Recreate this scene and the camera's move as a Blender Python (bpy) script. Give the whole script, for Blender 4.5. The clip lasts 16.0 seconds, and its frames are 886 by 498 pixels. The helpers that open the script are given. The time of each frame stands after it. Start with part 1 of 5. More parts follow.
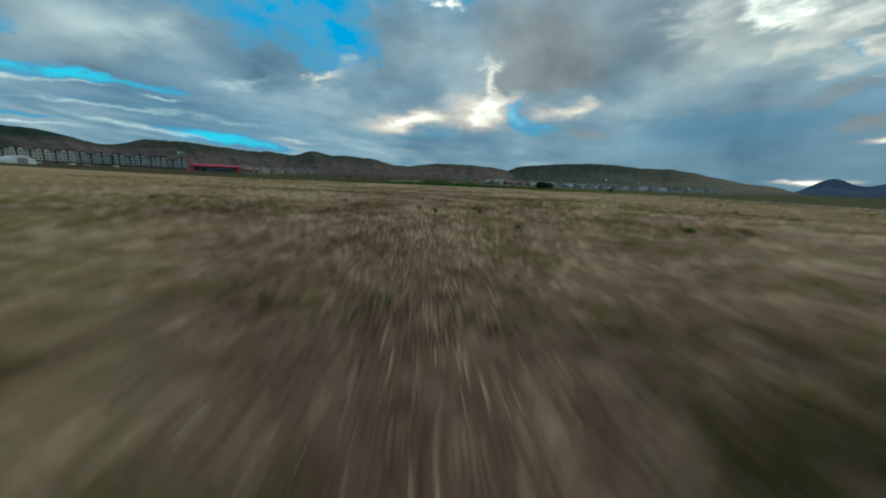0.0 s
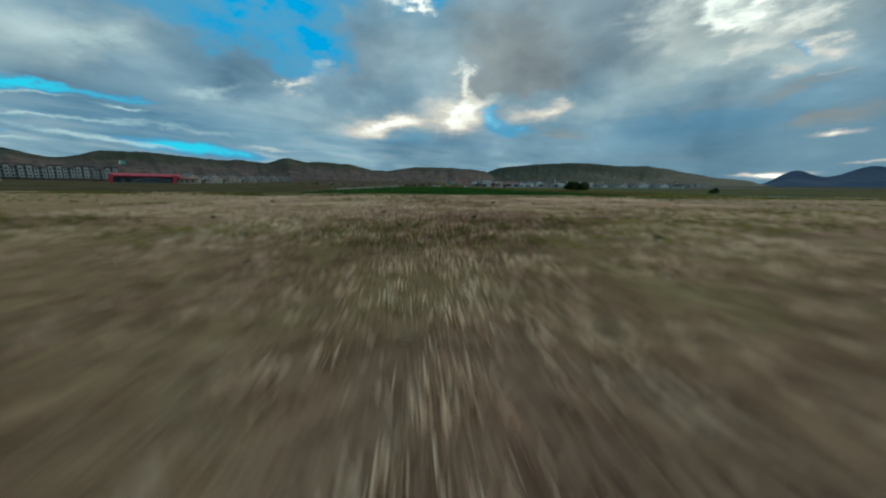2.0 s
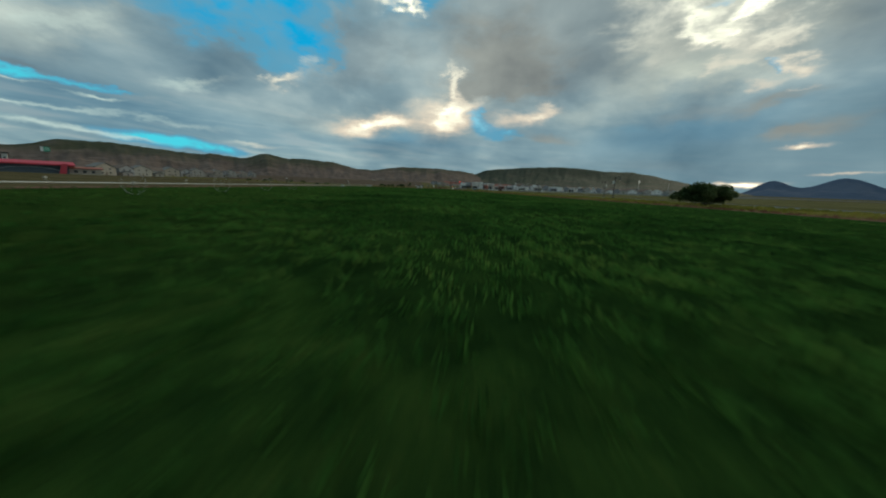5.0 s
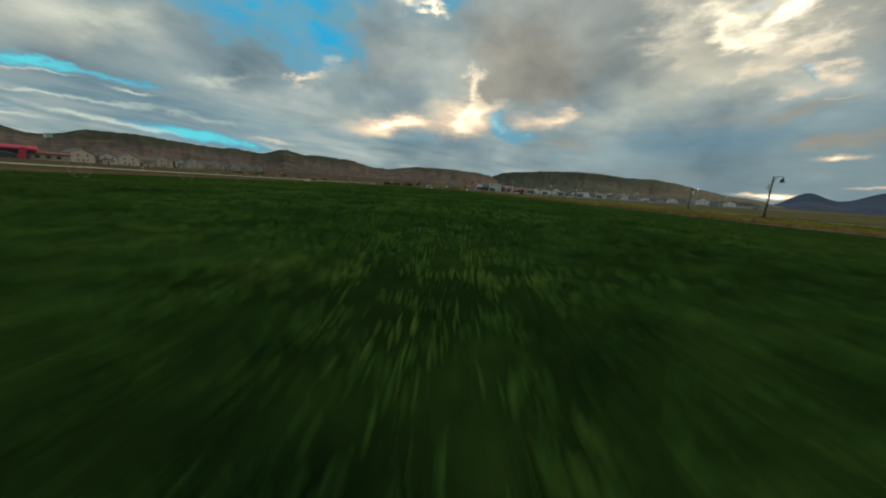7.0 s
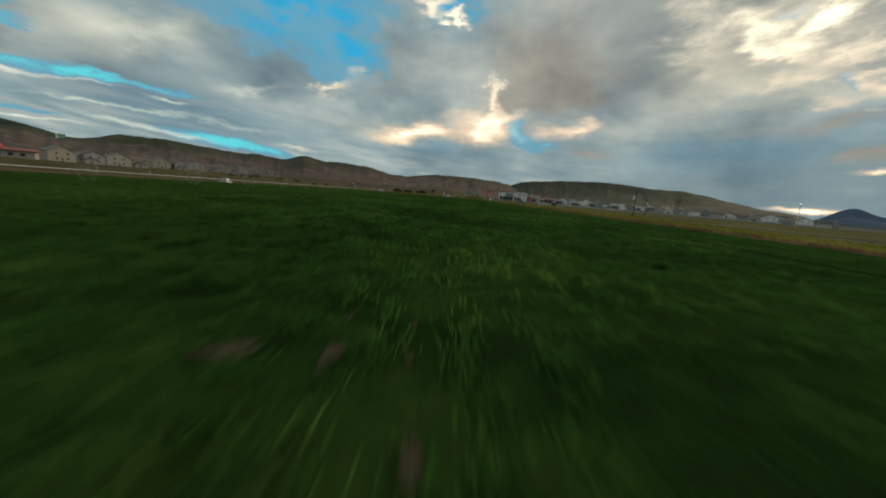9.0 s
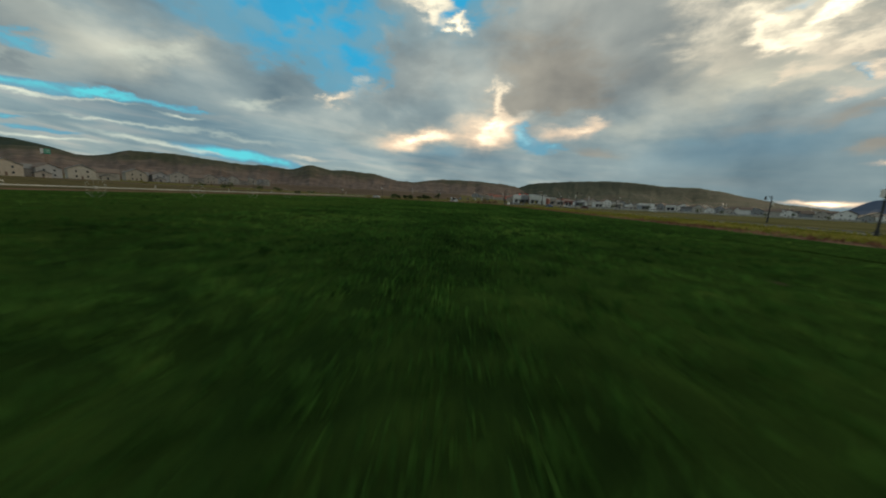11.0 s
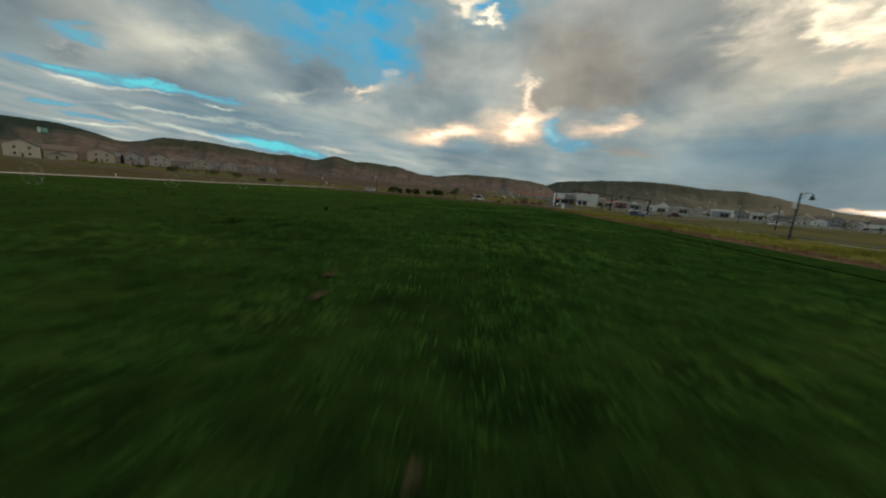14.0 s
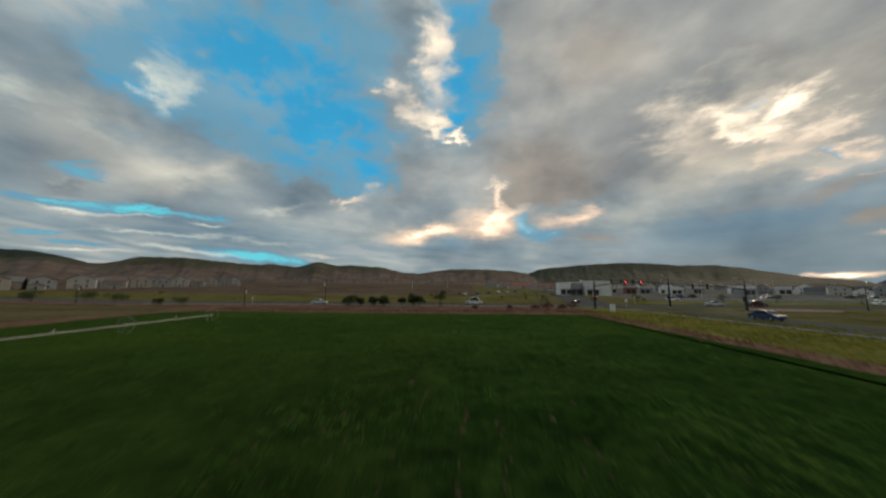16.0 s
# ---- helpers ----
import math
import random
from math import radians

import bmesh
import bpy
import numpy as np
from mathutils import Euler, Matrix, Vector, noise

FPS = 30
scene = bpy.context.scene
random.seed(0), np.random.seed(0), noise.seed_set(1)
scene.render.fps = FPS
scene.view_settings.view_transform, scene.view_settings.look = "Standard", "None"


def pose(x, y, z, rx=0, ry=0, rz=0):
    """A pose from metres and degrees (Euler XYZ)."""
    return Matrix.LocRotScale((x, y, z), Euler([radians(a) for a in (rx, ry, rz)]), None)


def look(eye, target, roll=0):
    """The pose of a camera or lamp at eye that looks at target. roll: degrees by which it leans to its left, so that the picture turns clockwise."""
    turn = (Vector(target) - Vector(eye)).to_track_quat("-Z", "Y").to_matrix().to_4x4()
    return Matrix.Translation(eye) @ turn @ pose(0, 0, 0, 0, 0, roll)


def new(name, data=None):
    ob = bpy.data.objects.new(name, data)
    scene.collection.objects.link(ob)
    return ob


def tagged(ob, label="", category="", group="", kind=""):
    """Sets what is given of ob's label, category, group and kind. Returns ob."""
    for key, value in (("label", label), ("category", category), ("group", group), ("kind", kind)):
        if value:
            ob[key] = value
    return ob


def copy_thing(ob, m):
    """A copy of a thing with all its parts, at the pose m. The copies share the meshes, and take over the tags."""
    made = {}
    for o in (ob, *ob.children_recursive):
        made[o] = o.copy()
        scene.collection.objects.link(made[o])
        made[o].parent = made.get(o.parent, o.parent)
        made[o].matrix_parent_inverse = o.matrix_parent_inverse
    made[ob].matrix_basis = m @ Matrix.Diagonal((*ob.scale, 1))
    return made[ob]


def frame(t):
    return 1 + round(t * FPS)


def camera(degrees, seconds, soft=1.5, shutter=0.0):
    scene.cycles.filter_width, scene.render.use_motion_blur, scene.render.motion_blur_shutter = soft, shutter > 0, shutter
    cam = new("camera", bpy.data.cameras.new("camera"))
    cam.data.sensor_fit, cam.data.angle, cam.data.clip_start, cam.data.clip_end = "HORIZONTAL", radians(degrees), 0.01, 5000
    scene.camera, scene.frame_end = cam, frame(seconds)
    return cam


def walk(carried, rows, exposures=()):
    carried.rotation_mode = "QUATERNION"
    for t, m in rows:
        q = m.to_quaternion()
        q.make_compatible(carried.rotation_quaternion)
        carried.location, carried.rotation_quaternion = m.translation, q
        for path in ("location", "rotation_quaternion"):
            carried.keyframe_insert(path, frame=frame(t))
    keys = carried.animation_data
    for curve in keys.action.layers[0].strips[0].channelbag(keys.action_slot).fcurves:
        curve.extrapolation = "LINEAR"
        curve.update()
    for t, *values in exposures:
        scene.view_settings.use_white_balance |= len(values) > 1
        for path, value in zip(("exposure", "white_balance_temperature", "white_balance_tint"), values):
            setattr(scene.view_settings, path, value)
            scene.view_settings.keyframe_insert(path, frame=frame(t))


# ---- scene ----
# A low flight over a dry meadow and a green alfalfa field towards a crossroads, hills and a town, at dusk.
# x to the right, y ahead; the flight starts near the origin.
cam = camera(108.4, 16.0, soft=2.0, shutter=0.32)
PATH = (
    (0.0, 0.02, -0.48, 1.33, 78.14, -2.35, 2.12),
    (0.5, -1.24, 12.65, 1.38, 78.34, -1.73, 1.44),
    (1.0, -2.46, 25.75, 1.42, 78.49, -1.30, 0.77),
    (1.5, -3.62, 38.67, 1.46, 78.69, -0.84, -0.13),
    (2.0, -4.66, 51.15, 1.49, 78.81, -0.50, -1.40),
    (2.5, -5.19, 63.13, 1.50, 78.89, -0.20, -2.30),
    (3.0, -5.33, 74.46, 1.49, 78.95, -0.22, -3.24),
    (3.5, -4.82, 84.91, 1.48, 79.03, -0.43, -3.99),
    (6.0, 3.38, 132.06, 1.25, 79.08, -3.06, -2.56),
    (6.5, 4.27, 141.28, 1.20, 79.04, -3.43, -1.75),
    (7.0, 4.74, 150.66, 1.17, 79.13, -3.78, -0.92),
    (7.5, 4.96, 160.09, 1.18, 79.43, -4.18, 0.17),
    (8.0, 4.98, 169.54, 1.25, 79.69, -4.62, 1.07),
    (8.5, 4.85, 179.03, 1.32, 79.97, -4.79, 1.69),
    (9.0, 4.62, 188.50, 1.38, 80.29, -4.77, 2.20),
    (11.5, 2.76, 234.82, 1.50, 81.08, -2.50, 3.78),
    (12.0, 2.56, 243.88, 1.58, 81.02, -2.20, 4.16),
    (12.5, 2.53, 253.05, 1.72, 80.78, -2.07, 4.77),
    (13.0, 2.26, 262.46, 1.86, 80.48, -2.36, 5.39),
    (13.5, 1.82, 272.14, 1.98, 80.17, -2.97, 6.10),
    (14.0, 1.35, 282.04, 2.12, 79.92, -4.76, 7.67),
    (14.5, 0.57, 291.46, 2.23, 80.44, -5.63, 8.04),
    (15.0, -0.24, 301.15, 1.78, 82.21, -4.69, 7.55),
    (15.5, -1.64, 310.87, 2.10, 86.76, -2.46, 6.01),
    (16.0, -2.98, 322.38, 4.77, 97.01, -0.18, 4.90),
)
EXPOSURES = ((0.0, 0.12, 5300, -9), (3.5, 0.12, 5350, -9), (6.0, 0.22, 6700, -2), (7.0, 0.25, 6950, 1), (12.5, 0.26, 7050, 3), (14.3, 0.27, 7250, 6), (15.4, 0.42, 7250, 8), (16.0, 0.2, 7050, 10))
walk(cam, [(t, pose(*p)) for t, *p in PATH], EXPOSURES)

# ---------------------------------------------------------------- sky
SUN_AZ, SUN_EL = 46.0, 9.0      # degrees, clockwise from +y


class Net:
    """Short hand for a node tree."""

    def __init__(self, tree):
        self.tree, self.nodes, self.links = tree, tree.nodes, tree.links

    def node(self, kind, **sets):
        n = self.nodes.new(kind)
        for key, value in sets.items():
            if key == "operation":
                n.operation = value
            elif key == "data_type":
                n.data_type = value
            elif key == "blend_type":
                n.blend_type = value
        return n

    def put(self, socket, value):
        if isinstance(value, bpy.types.NodeSocket):
            self.links.new(value, socket)
        else:
            socket.default_value = value

    def math(self, op, a, b=0.0, c=0.0, clamp=False):
        n = self.node("ShaderNodeMath", operation=op)
        n.use_clamp = clamp
        self.put(n.inputs[0], a), self.put(n.inputs[1], b), self.put(n.inputs[2], c)
        return n.outputs[0]

    def mix(self, f, a, b, kind="MIX"):
        n = self.node("ShaderNodeMix", data_type="RGBA", blend_type=kind)
        self.put(n.inputs[0], f), self.put(n.inputs[6], a), self.put(n.inputs[7], b)
        return n.outputs[2]

    def noise(self, vector, scale, detail=4.0, rough=0.55, warp=0.0):
        n = self.node("ShaderNodeTexNoise")
        if vector is not None:
            self.put(n.inputs["Vector"], vector)
        n.inputs["Scale"].default_value, n.inputs["Detail"].default_value = scale, detail
        n.inputs["Roughness"].default_value, n.inputs["Distortion"].default_value = rough, warp
        return n.outputs["Fac"]

    def ramp(self, f, *stops):
        n = self.node("ShaderNodeValToRGB")
        while len(n.color_ramp.elements) < len(stops):
            n.color_ramp.elements.new(0.5)
        for e, (at, colour) in zip(n.color_ramp.elements, stops):
            e.position, e.color = at, (*colour, 1) if len(colour) == 3 else colour
        self.put(n.inputs[0], f)
        return n.outputs[0]

    def span(self, f, a, b, low=0.0, high=1.0):
        n = self.node("ShaderNodeMapRange")
        n.interpolation_type = "SMOOTHSTEP"
        self.put(n.inputs[0], f)
        for k, value in enumerate((a, b, low, high)):
            n.inputs[k + 1].default_value = value
        return n.outputs[0]

    def vec(self, x, y, z=0.0):
        n = self.node("ShaderNodeCombineXYZ")
        self.put(n.inputs[0], x), self.put(n.inputs[1], y), self.put(n.inputs[2], z)
        return n.outputs[0]


def build_world():
    world = bpy.data.worlds.new("evening_sky")
    scene.world = world
    world.use_nodes = True
    world.node_tree.nodes.clear()
    w = Net(world.node_tree)
    ways = w.node("ShaderNodeTexCoord").outputs["Generated"]
    split = w.node("ShaderNodeSeparateXYZ")
    w.put(split.inputs[0], ways)
    x, y, z = split.outputs
    az = w.math("MULTIPLY", w.math("ARCTAN2", x, y), 57.2958)
    el = w.math("MULTIPLY", w.math("ARCSINE", z), 57.2958)
    # the cloud sheet, seen from below
    lift = w.math("ADD", w.math("ABSOLUTE", z), 0.16)
    sheet = w.vec(w.math("DIVIDE", x, lift), w.math("DIVIDE", y, lift))
    puff = w.vec(x, y, w.math("MULTIPLY", z, 1.7))
    wide = w.vec(w.math("MULTIPLY", az, 0.06), w.math("MULTIPLY", el, 0.13))
    n1 = w.math("MULTIPLY_ADD", w.noise(puff, 2.9, 5, 0.44, 0.35), 0.72, w.math("MULTIPLY", w.noise(sheet, 0.95, 5, 0.5, 0.5), 0.28))
    n2 = w.noise(puff, 7.0, 5, 0.48, 0.25)
    n6 = w.noise(puff, 15.0, 4, 0.5, 0.3)
    n3 = w.noise(wide, 2.1, 8, 0.6, 0.3)
    n4 = w.noise(w.vec(w.math("ADD", w.math("MULTIPLY", az, 0.06), 7.0), w.math("MULTIPLY", el, 0.13)), 2.3, 8, 0.6)
    az2 = w.math("ADD", az, w.math("MULTIPLY", w.math("SUBTRACT", n3, 0.5), w.span(el, 6.0, 20.0, 7.0, 15.0)))
    el2 = w.math("ADD", el, w.math("MULTIPLY", w.math("SUBTRACT", n4, 0.5), w.span(el, 3.0, 22.0, 2.2, 11.0)))

    # one soft spot of the sky, as a node group: bearing and height in, weight out
    spot = bpy.data.node_groups.new("cloud_spot", "ShaderNodeTree")
    for key in ("az", "el", "a", "e", "ca", "sa", "ce", "se", "much"):
        spot.interface.new_socket(key, in_out="INPUT", socket_type="NodeSocketFloat")
    spot.interface.new_socket("weight", in_out="OUTPUT", socket_type="NodeSocketFloat")
    g = Net(spot)
    gi, go = g.node("NodeGroupInput").outputs, g.node("NodeGroupOutput")
    da, de = g.math("SUBTRACT", gi[0], gi[2]), g.math("SUBTRACT", gi[1], gi[3])
    u = g.math("MULTIPLY_ADD", da, gi[4], g.math("MULTIPLY", de, gi[5]))
    v = g.math("MULTIPLY_ADD", de, gi[6], g.math("MULTIPLY", da, gi[7]))
    fall = g.math("EXPONENT", g.math("MULTIPLY", g.math("MULTIPLY_ADD", u, u, g.math("MULTIPLY", v, v)), -1.0))
    g.put(go.inputs[0], g.math("MULTIPLY", fall, gi[8]))

    def blob(a, e, wa, we, turn=0.0, much=1.0):
        c, s = math.cos(radians(turn)), math.sin(radians(turn))
        n = w.nodes.new("ShaderNodeGroup")
        n.node_tree = spot
        for k, value in enumerate((az2, el2, a, e, c / wa, s / wa, c / we, -s / we, much)):
            w.put(n.inputs[k], value)
        return n.outputs[0]

    def total(blobs):
        out = blobs[0]
        for b in blobs[1:]:
            out = w.math("ADD", out, b)
        return out

    # the broken blue overhead
    gaps_1 = total([blob(-35.6, 33.2, 16.3, 6.55, 18, 1.30), blob(-29.9, 28.5, 9.5, 4.71, -11, 0.80), blob(-1.0, 41.6, 4.9, 4.14, -5, 1.10), blob(-1.6, 33.0, 5.5, 5.98, 6, 1.00),
                   blob(-51.6, 25.5, 3.3, 1.38, 7, 0.60), blob(-22.2, 24.6, 6.4, 4.14, 15, 1.10), blob(-20.4, 19.9, 4.5, 3.22, 15, 1.05), blob(-27.2, 19.7, 6.0, 2.30, 3, 0.50),
                   blob(-30.9, 23.0, 7.7, 3.10, 15, 0.70), blob(-3.3, 28.5, 3.4, 1.72, 0, 1.00), blob(-18.3, 18.3, 3.2, 1.49, 8, 0.60)])
    # the turquoise slits low over the hills
    gaps_2 = total([blob(-55.9, 9.9, 3.5, 0.50, 7, 1.35), blob(-49.8, 9.7, 4.2, 0.50, 2, 1.30), blob(-42.3, 10.1, 2.7, 0.29, 1, 1.10), blob(-35.4, 4.9, 5.1, 0.65, -4, 1.35),
                   blob(-31.3, 4.2, 3.2, 0.50, -1, 1.20), blob(-39.2, 5.2, 2.7, 0.43, -6, 0.80), blob(-56.7, 6.2, 1.9, 0.22, 4, 0.70), blob(-53.7, 5.5, 2.5, 0.22, 2, 0.65),
                   blob(10.1, 10.7, 2.3, 1.12, -13, 0.85), blob(13.8, 8.9, 2.3, 0.70, -1, 0.45), blob(-3.5, 7.8, 7.0, 0.90, 2, 0.16), blob(31.5, 9.2, 4.5, 1.10, 1, 0.10),
                   blob(-54.8, 13.8, 2.6, 0.65, -1, 0.55)])
    # cold openings in the bright east
    gaps_3 = total([blob(40.7, 23.0, 1.0, 0.6, 42, 0.70), blob(47.1, 15.4, 0.8, 0.4, -4, 0.60)])
    gaps = total([gaps_1, gaps_2, gaps_3])
    # the white streamer and the puffs under it
    glow_1 = total([blob(-6.1, 38.2, 3.2, 5.9, 10, 0.94), blob(-15.2, 33.8, 2.0, 1.7, 14, 0.68), blob(-10.3, 30.8, 4.3, 1.9, -25, 0.68), blob(-7.1, 27.7, 3.6, 1.4, -13, 0.72),
                   blob(-1.4, 26.1, 1.7, 0.9, -11, 1.10), blob(-22.3, 14.3, 2.6, 0.8, 16, 0.77), blob(-31.3, 12.7, 4.1, 0.8, 16, 0.42), blob(-17.9, 17.2, 1.9, 1.2, 36, 0.34)])
    # the fire low ahead
    glow_2 = total([blob(-10.8, 9.2, 5.0, 1.26, 8, 1.22), blob(-6.3, 10.0, 3.2, 0.95, 2, 0.77), blob(4.5, 11.0, 4.0, 1.78, 23, 1.65), blob(4.7, 15.3, 1.1, 3.46, 5, 1.05),
                   blob(19.7, 12.5, 2.3, 0.95, 5, 1.00), blob(16.6, 11.6, 4.0, 1.47, 7, 0.55), blob(2.1, 12.7, 6.2, 2.31, 0, 0.49), blob(-3.6, 10.8, 3.2, 1.05, -7, 0.55)])
    # thin lit bands in the west
    glow_3 = total([blob(-43.6, 15.6, 5.1, 1.06, 24, 0.38), blob(-42.4, 8.8, 2.3, 0.26, 5, 0.68), blob(-49.4, 8.9, 3.4, 0.20, 2, 0.68), blob(-55.3, 8.8, 2.5, 0.26, 2, 0.68),
                   blob(-54.2, 4.6, 5.3, 0.20, 3, 0.72), blob(-42.7, 5.3, 7.0, 0.33, -6, 0.72), blob(-48.6, 7.1, 5.9, 0.20, 2, 0.51), blob(-36.0, 7.0, 7.5, 0.33, -2, 0.47),
                   blob(-26.0, 5.5, 4.0, 0.26, -1, 0.51), blob(-56.3, 12.5, 0.9, 0.53, -1, 0.38)])
    # the pale bank on the left
    glow_4 = total([blob(-47.4, 25.6, 1.8, 2.7, -12, 0.49), blob(-46.6, 30.2, 2.5, 3.6, -16, 0.32), blob(-54.0, 19.1, 7.7, 1.4, -20, 0.24), blob(-60.3, 20.3, 2.9, 2.4, -13, 0.28)])
    # the bright east
    glow_5 = total([blob(35.3, 23.1, 5.6, 3.3, 9, 0.52), blob(38.3, 21.7, 4.2, 1.2, -31, 0.64), blob(40.6, 20.0, 2.5, 1.1, -27, 0.60), blob(43.9, 21.2, 2.4, 2.2, 41, 0.88),
                   blob(45.5, 22.1, 2.0, 1.3, 24, 0.80), blob(40.4, 15.5, 1.7, 0.8, -6, 0.80), blob(42.8, 16.2, 2.9, 0.7, -10, 0.56), blob(45.2, 13.8, 1.9, 0.6, -2, 0.64),
                   blob(48.5, 15.0, 1.7, 1.1, -9, 0.80), blob(31.9, 24.6, 4.8, 2.4, -18, 0.36), blob(35.0, 19.4, 5.0, 2.4, 3, 0.32), blob(46.2, 17.9, 3.2, 1.5, 24, 0.40)])
    # slits over the far mountain
    glow_6 = total([blob(48.9, 12.4, 1.0, 0.24, 7, 0.42), blob(50.3, 6.1, 1.0, 0.24, 8, 0.56), blob(50.5, 6.2, 1.8, 0.32, 2, 0.56), blob(54.8, 3.0, 2.6, 0.16, 2, 0.56),
                   blob(37.1, 28.6, 1.7, 0.72, 35, 0.32), blob(40.7, 22.9, 2.8, 1.20, 29, 0.32), blob(48.1, 18.8, 2.2, 0.96, 28, 0.35)])
    glow = total([glow_1, glow_2, glow_3, glow_4, glow_5, glow_6, blob(46.6, 1.7, 2.6, 0.32, 4, 2.2)])
    # the grey masses
    dark_1 = total([blob(-11.5, 19.3, 7.9, 4.6, 5, 0.90), blob(12.7, 20.4, 9.5, 5.4, -9, 1.00), blob(11.9, 16.1, 10.3, 1.8, 5, 0.85), blob(-27.3, 16.4, 5.7, 2.2, 10, 0.50),
                   blob(-47.6, 10.7, 1.9, 0.6, 4, 0.90), blob(-55.7, 11.9, 2.0, 0.9, 3, 0.90), blob(21.0, 8.4, 4.8, 0.8, -7, 0.70), blob(-17.9, 9.6, 5.5, 1.1, 2, 0.50),
                   blob(22.3, 35.1, 10.9, 5.9, -18, 0.70), blob(43.0, 28.5, 7.2, 1.5, -36, 0.45), blob(-57.5, 13.3, 4.9, 1.8, 10, 0.35)])
    # slanting shade in the east
    dark_2 = total([blob(47.5, 11.4, 4.1, 1.1, 12, 0.70), blob(39.9, 10.8, 5.6, 1.7, 12, 0.50), blob(46.0, 19.2, 1.4, 0.7, 42, 0.40), blob(49.9, 7.8, 2.2, 0.7, 5, 0.70),
                   blob(53.1, 8.3, 4.6, 1.3, 12, 0.60), blob(36.6, 4.1, 9.2, 1.0, -3, 0.30)])
    dark = total([dark_1, dark_2])
    # wide warm veils
    veil_1 = total([blob(40.5, 20.7, 8.8, 4.9, 10, 0.75), blob(44.8, 21.4, 10.8, 7.0, 4, 0.70), blob(4.0, 11.9, 12.2, 3.3, 5, 0.45), blob(-9.4, 9.3, 11.6, 2.0, 3, 0.35),
                   blob(-42.4, 16.2, 9.4, 2.7, 21, 0.40), blob(-55.3, 17.7, 8.7, 5.8, -9, 0.45), blob(34.5, 15.6, 8.5, 3.6, 10, 0.35), blob(24.4, 11.6, 6.5, 2.0, 4, 0.30)])
    veil = total([veil_1])
    # wide cold shade
    cold_1 = total([blob(34.7, 8.2, 13.3, 2.30, 12, 0.43), blob(1.4, 7.0, 13.6, 1.30, 1, 0.43), blob(41.9, 8.5, 14.9, 3.70, 8, 0.37), blob(46.9, 10.6, 4.7, 2.50, 11, 0.31),
                   blob(-25.6, 17.7, 11.3, 3.80, 1, 0.31), blob(-11.5, 20.8, 6.5, 4.50, 7, 0.25), blob(-44.0, 8.0, 24.0, 3.5, -4, 0.55), blob(-20.0, 7.0, 14.0, 2.5, 0, 0.35)])
    cold = total([cold_1])
    # long thin bands low over the hills
    bands = w.noise(w.vec(w.math("MULTIPLY", az, 0.05), w.math("MULTIPLY", w.math("MULTIPLY_ADD", az, 0.075, el), 0.42)), 1.7, 5, 0.5, 0.6)
    sheet_tone = w.math("MULTIPLY_ADD", n2, 0.30, w.math("MULTIPLY", n1, 0.70))
    body = w.ramp(sheet_tone, (0.38, (0.126, 0.174, 0.222)), (0.50, (0.245, 0.290, 0.328)), (0.63, (0.485, 0.488, 0.485)))
    low = w.ramp(bands, (0.36, (0.150, 0.215, 0.265)), (0.50, (0.26, 0.32, 0.35)), (0.64, (0.45, 0.43, 0.42)))
    west = w.math("MULTIPLY", w.span(el, 7.0, 13.0, 1.0, 0.0), w.span(az, -22.0, 2.0, 0.65, 0.25))
    body = w.mix(w.math("MULTIPLY", w.span(az, -8.0, 14.0), w.span(el, 11.0, 20.0, 0.0, 0.6)), body, w.ramp(sheet_tone, (0.34, (0.19, 0.185, 0.19)), (0.66, (0.52, 0.465, 0.43))))
    body = w.mix(west, body, low)
    blueish = w.math("MULTIPLY", w.span(az, 12.0, 34.0), w.span(el, 6.0, 14.0, 0.8, 0.0))
    body = w.mix(blueish, body, w.ramp(sheet_tone, (0.36, (0.115, 0.165, 0.21)), (0.64, (0.23, 0.285, 0.325))))
    body = w.mix(w.math("MULTIPLY", w.span(cold, 0.0, 0.9, 0.0, 0.75), w.span(n1, 0.36, 0.62, 1.15, 0.7)), body, w.ramp(sheet_tone, (0.36, (0.095, 0.165, 0.235)), (0.64, (0.19, 0.295, 0.385))))
    body = w.mix(w.math("MULTIPLY", w.span(veil, 0.0, 0.9, 0.0, 0.85), w.span(n1, 0.34, 0.62, 0.5, 1.2)), body, w.ramp(sheet_tone, (0.36, (0.36, 0.325, 0.29)), (0.62, (0.80, 0.70, 0.585))))
    body = w.mix(w.math("MULTIPLY", w.span(dark, 0.10, 0.95), 0.9), body, w.mix(w.span(az, -14.0, 8.0), w.ramp(sheet_tone, (0.35, (0.115, 0.145, 0.180)), (0.65, (0.285, 0.310, 0.335))), w.ramp(sheet_tone, (0.35, (0.165, 0.150, 0.150)), (0.65, (0.40, 0.345, 0.31)))))
    soft = w.mix(w.span(w.math("MULTIPLY", gaps, w.span(n2, 0.30, 0.62, 0.75, 1.25)), 0.02, 0.46, 0.0, 0.85), body, (0.115, 0.295, 0.44, 1))
    lit = w.math("MULTIPLY", glow, w.span(w.math("MULTIPLY_ADD", n2, 0.6, w.math("MULTIPLY", n3, 0.4)), 0.34, 0.64, 0.5, 1.2))
    soft = w.mix(w.span(lit, 0.03, 0.8, 0.0, 0.85), soft, w.mix(w.span(az, -36.0, -16.0), (0.66, 0.66, 0.60, 1), w.mix(w.span(el, 9.0, 22.0), (0.86, 0.59, 0.45, 1), (0.82, 0.68, 0.57, 1))))
    soft = w.mix(w.span(lit, 0.55, 1.75), soft, (1.75, 1.43, 1.10, 1))
    sky = w.node("ShaderNodeTexSky")
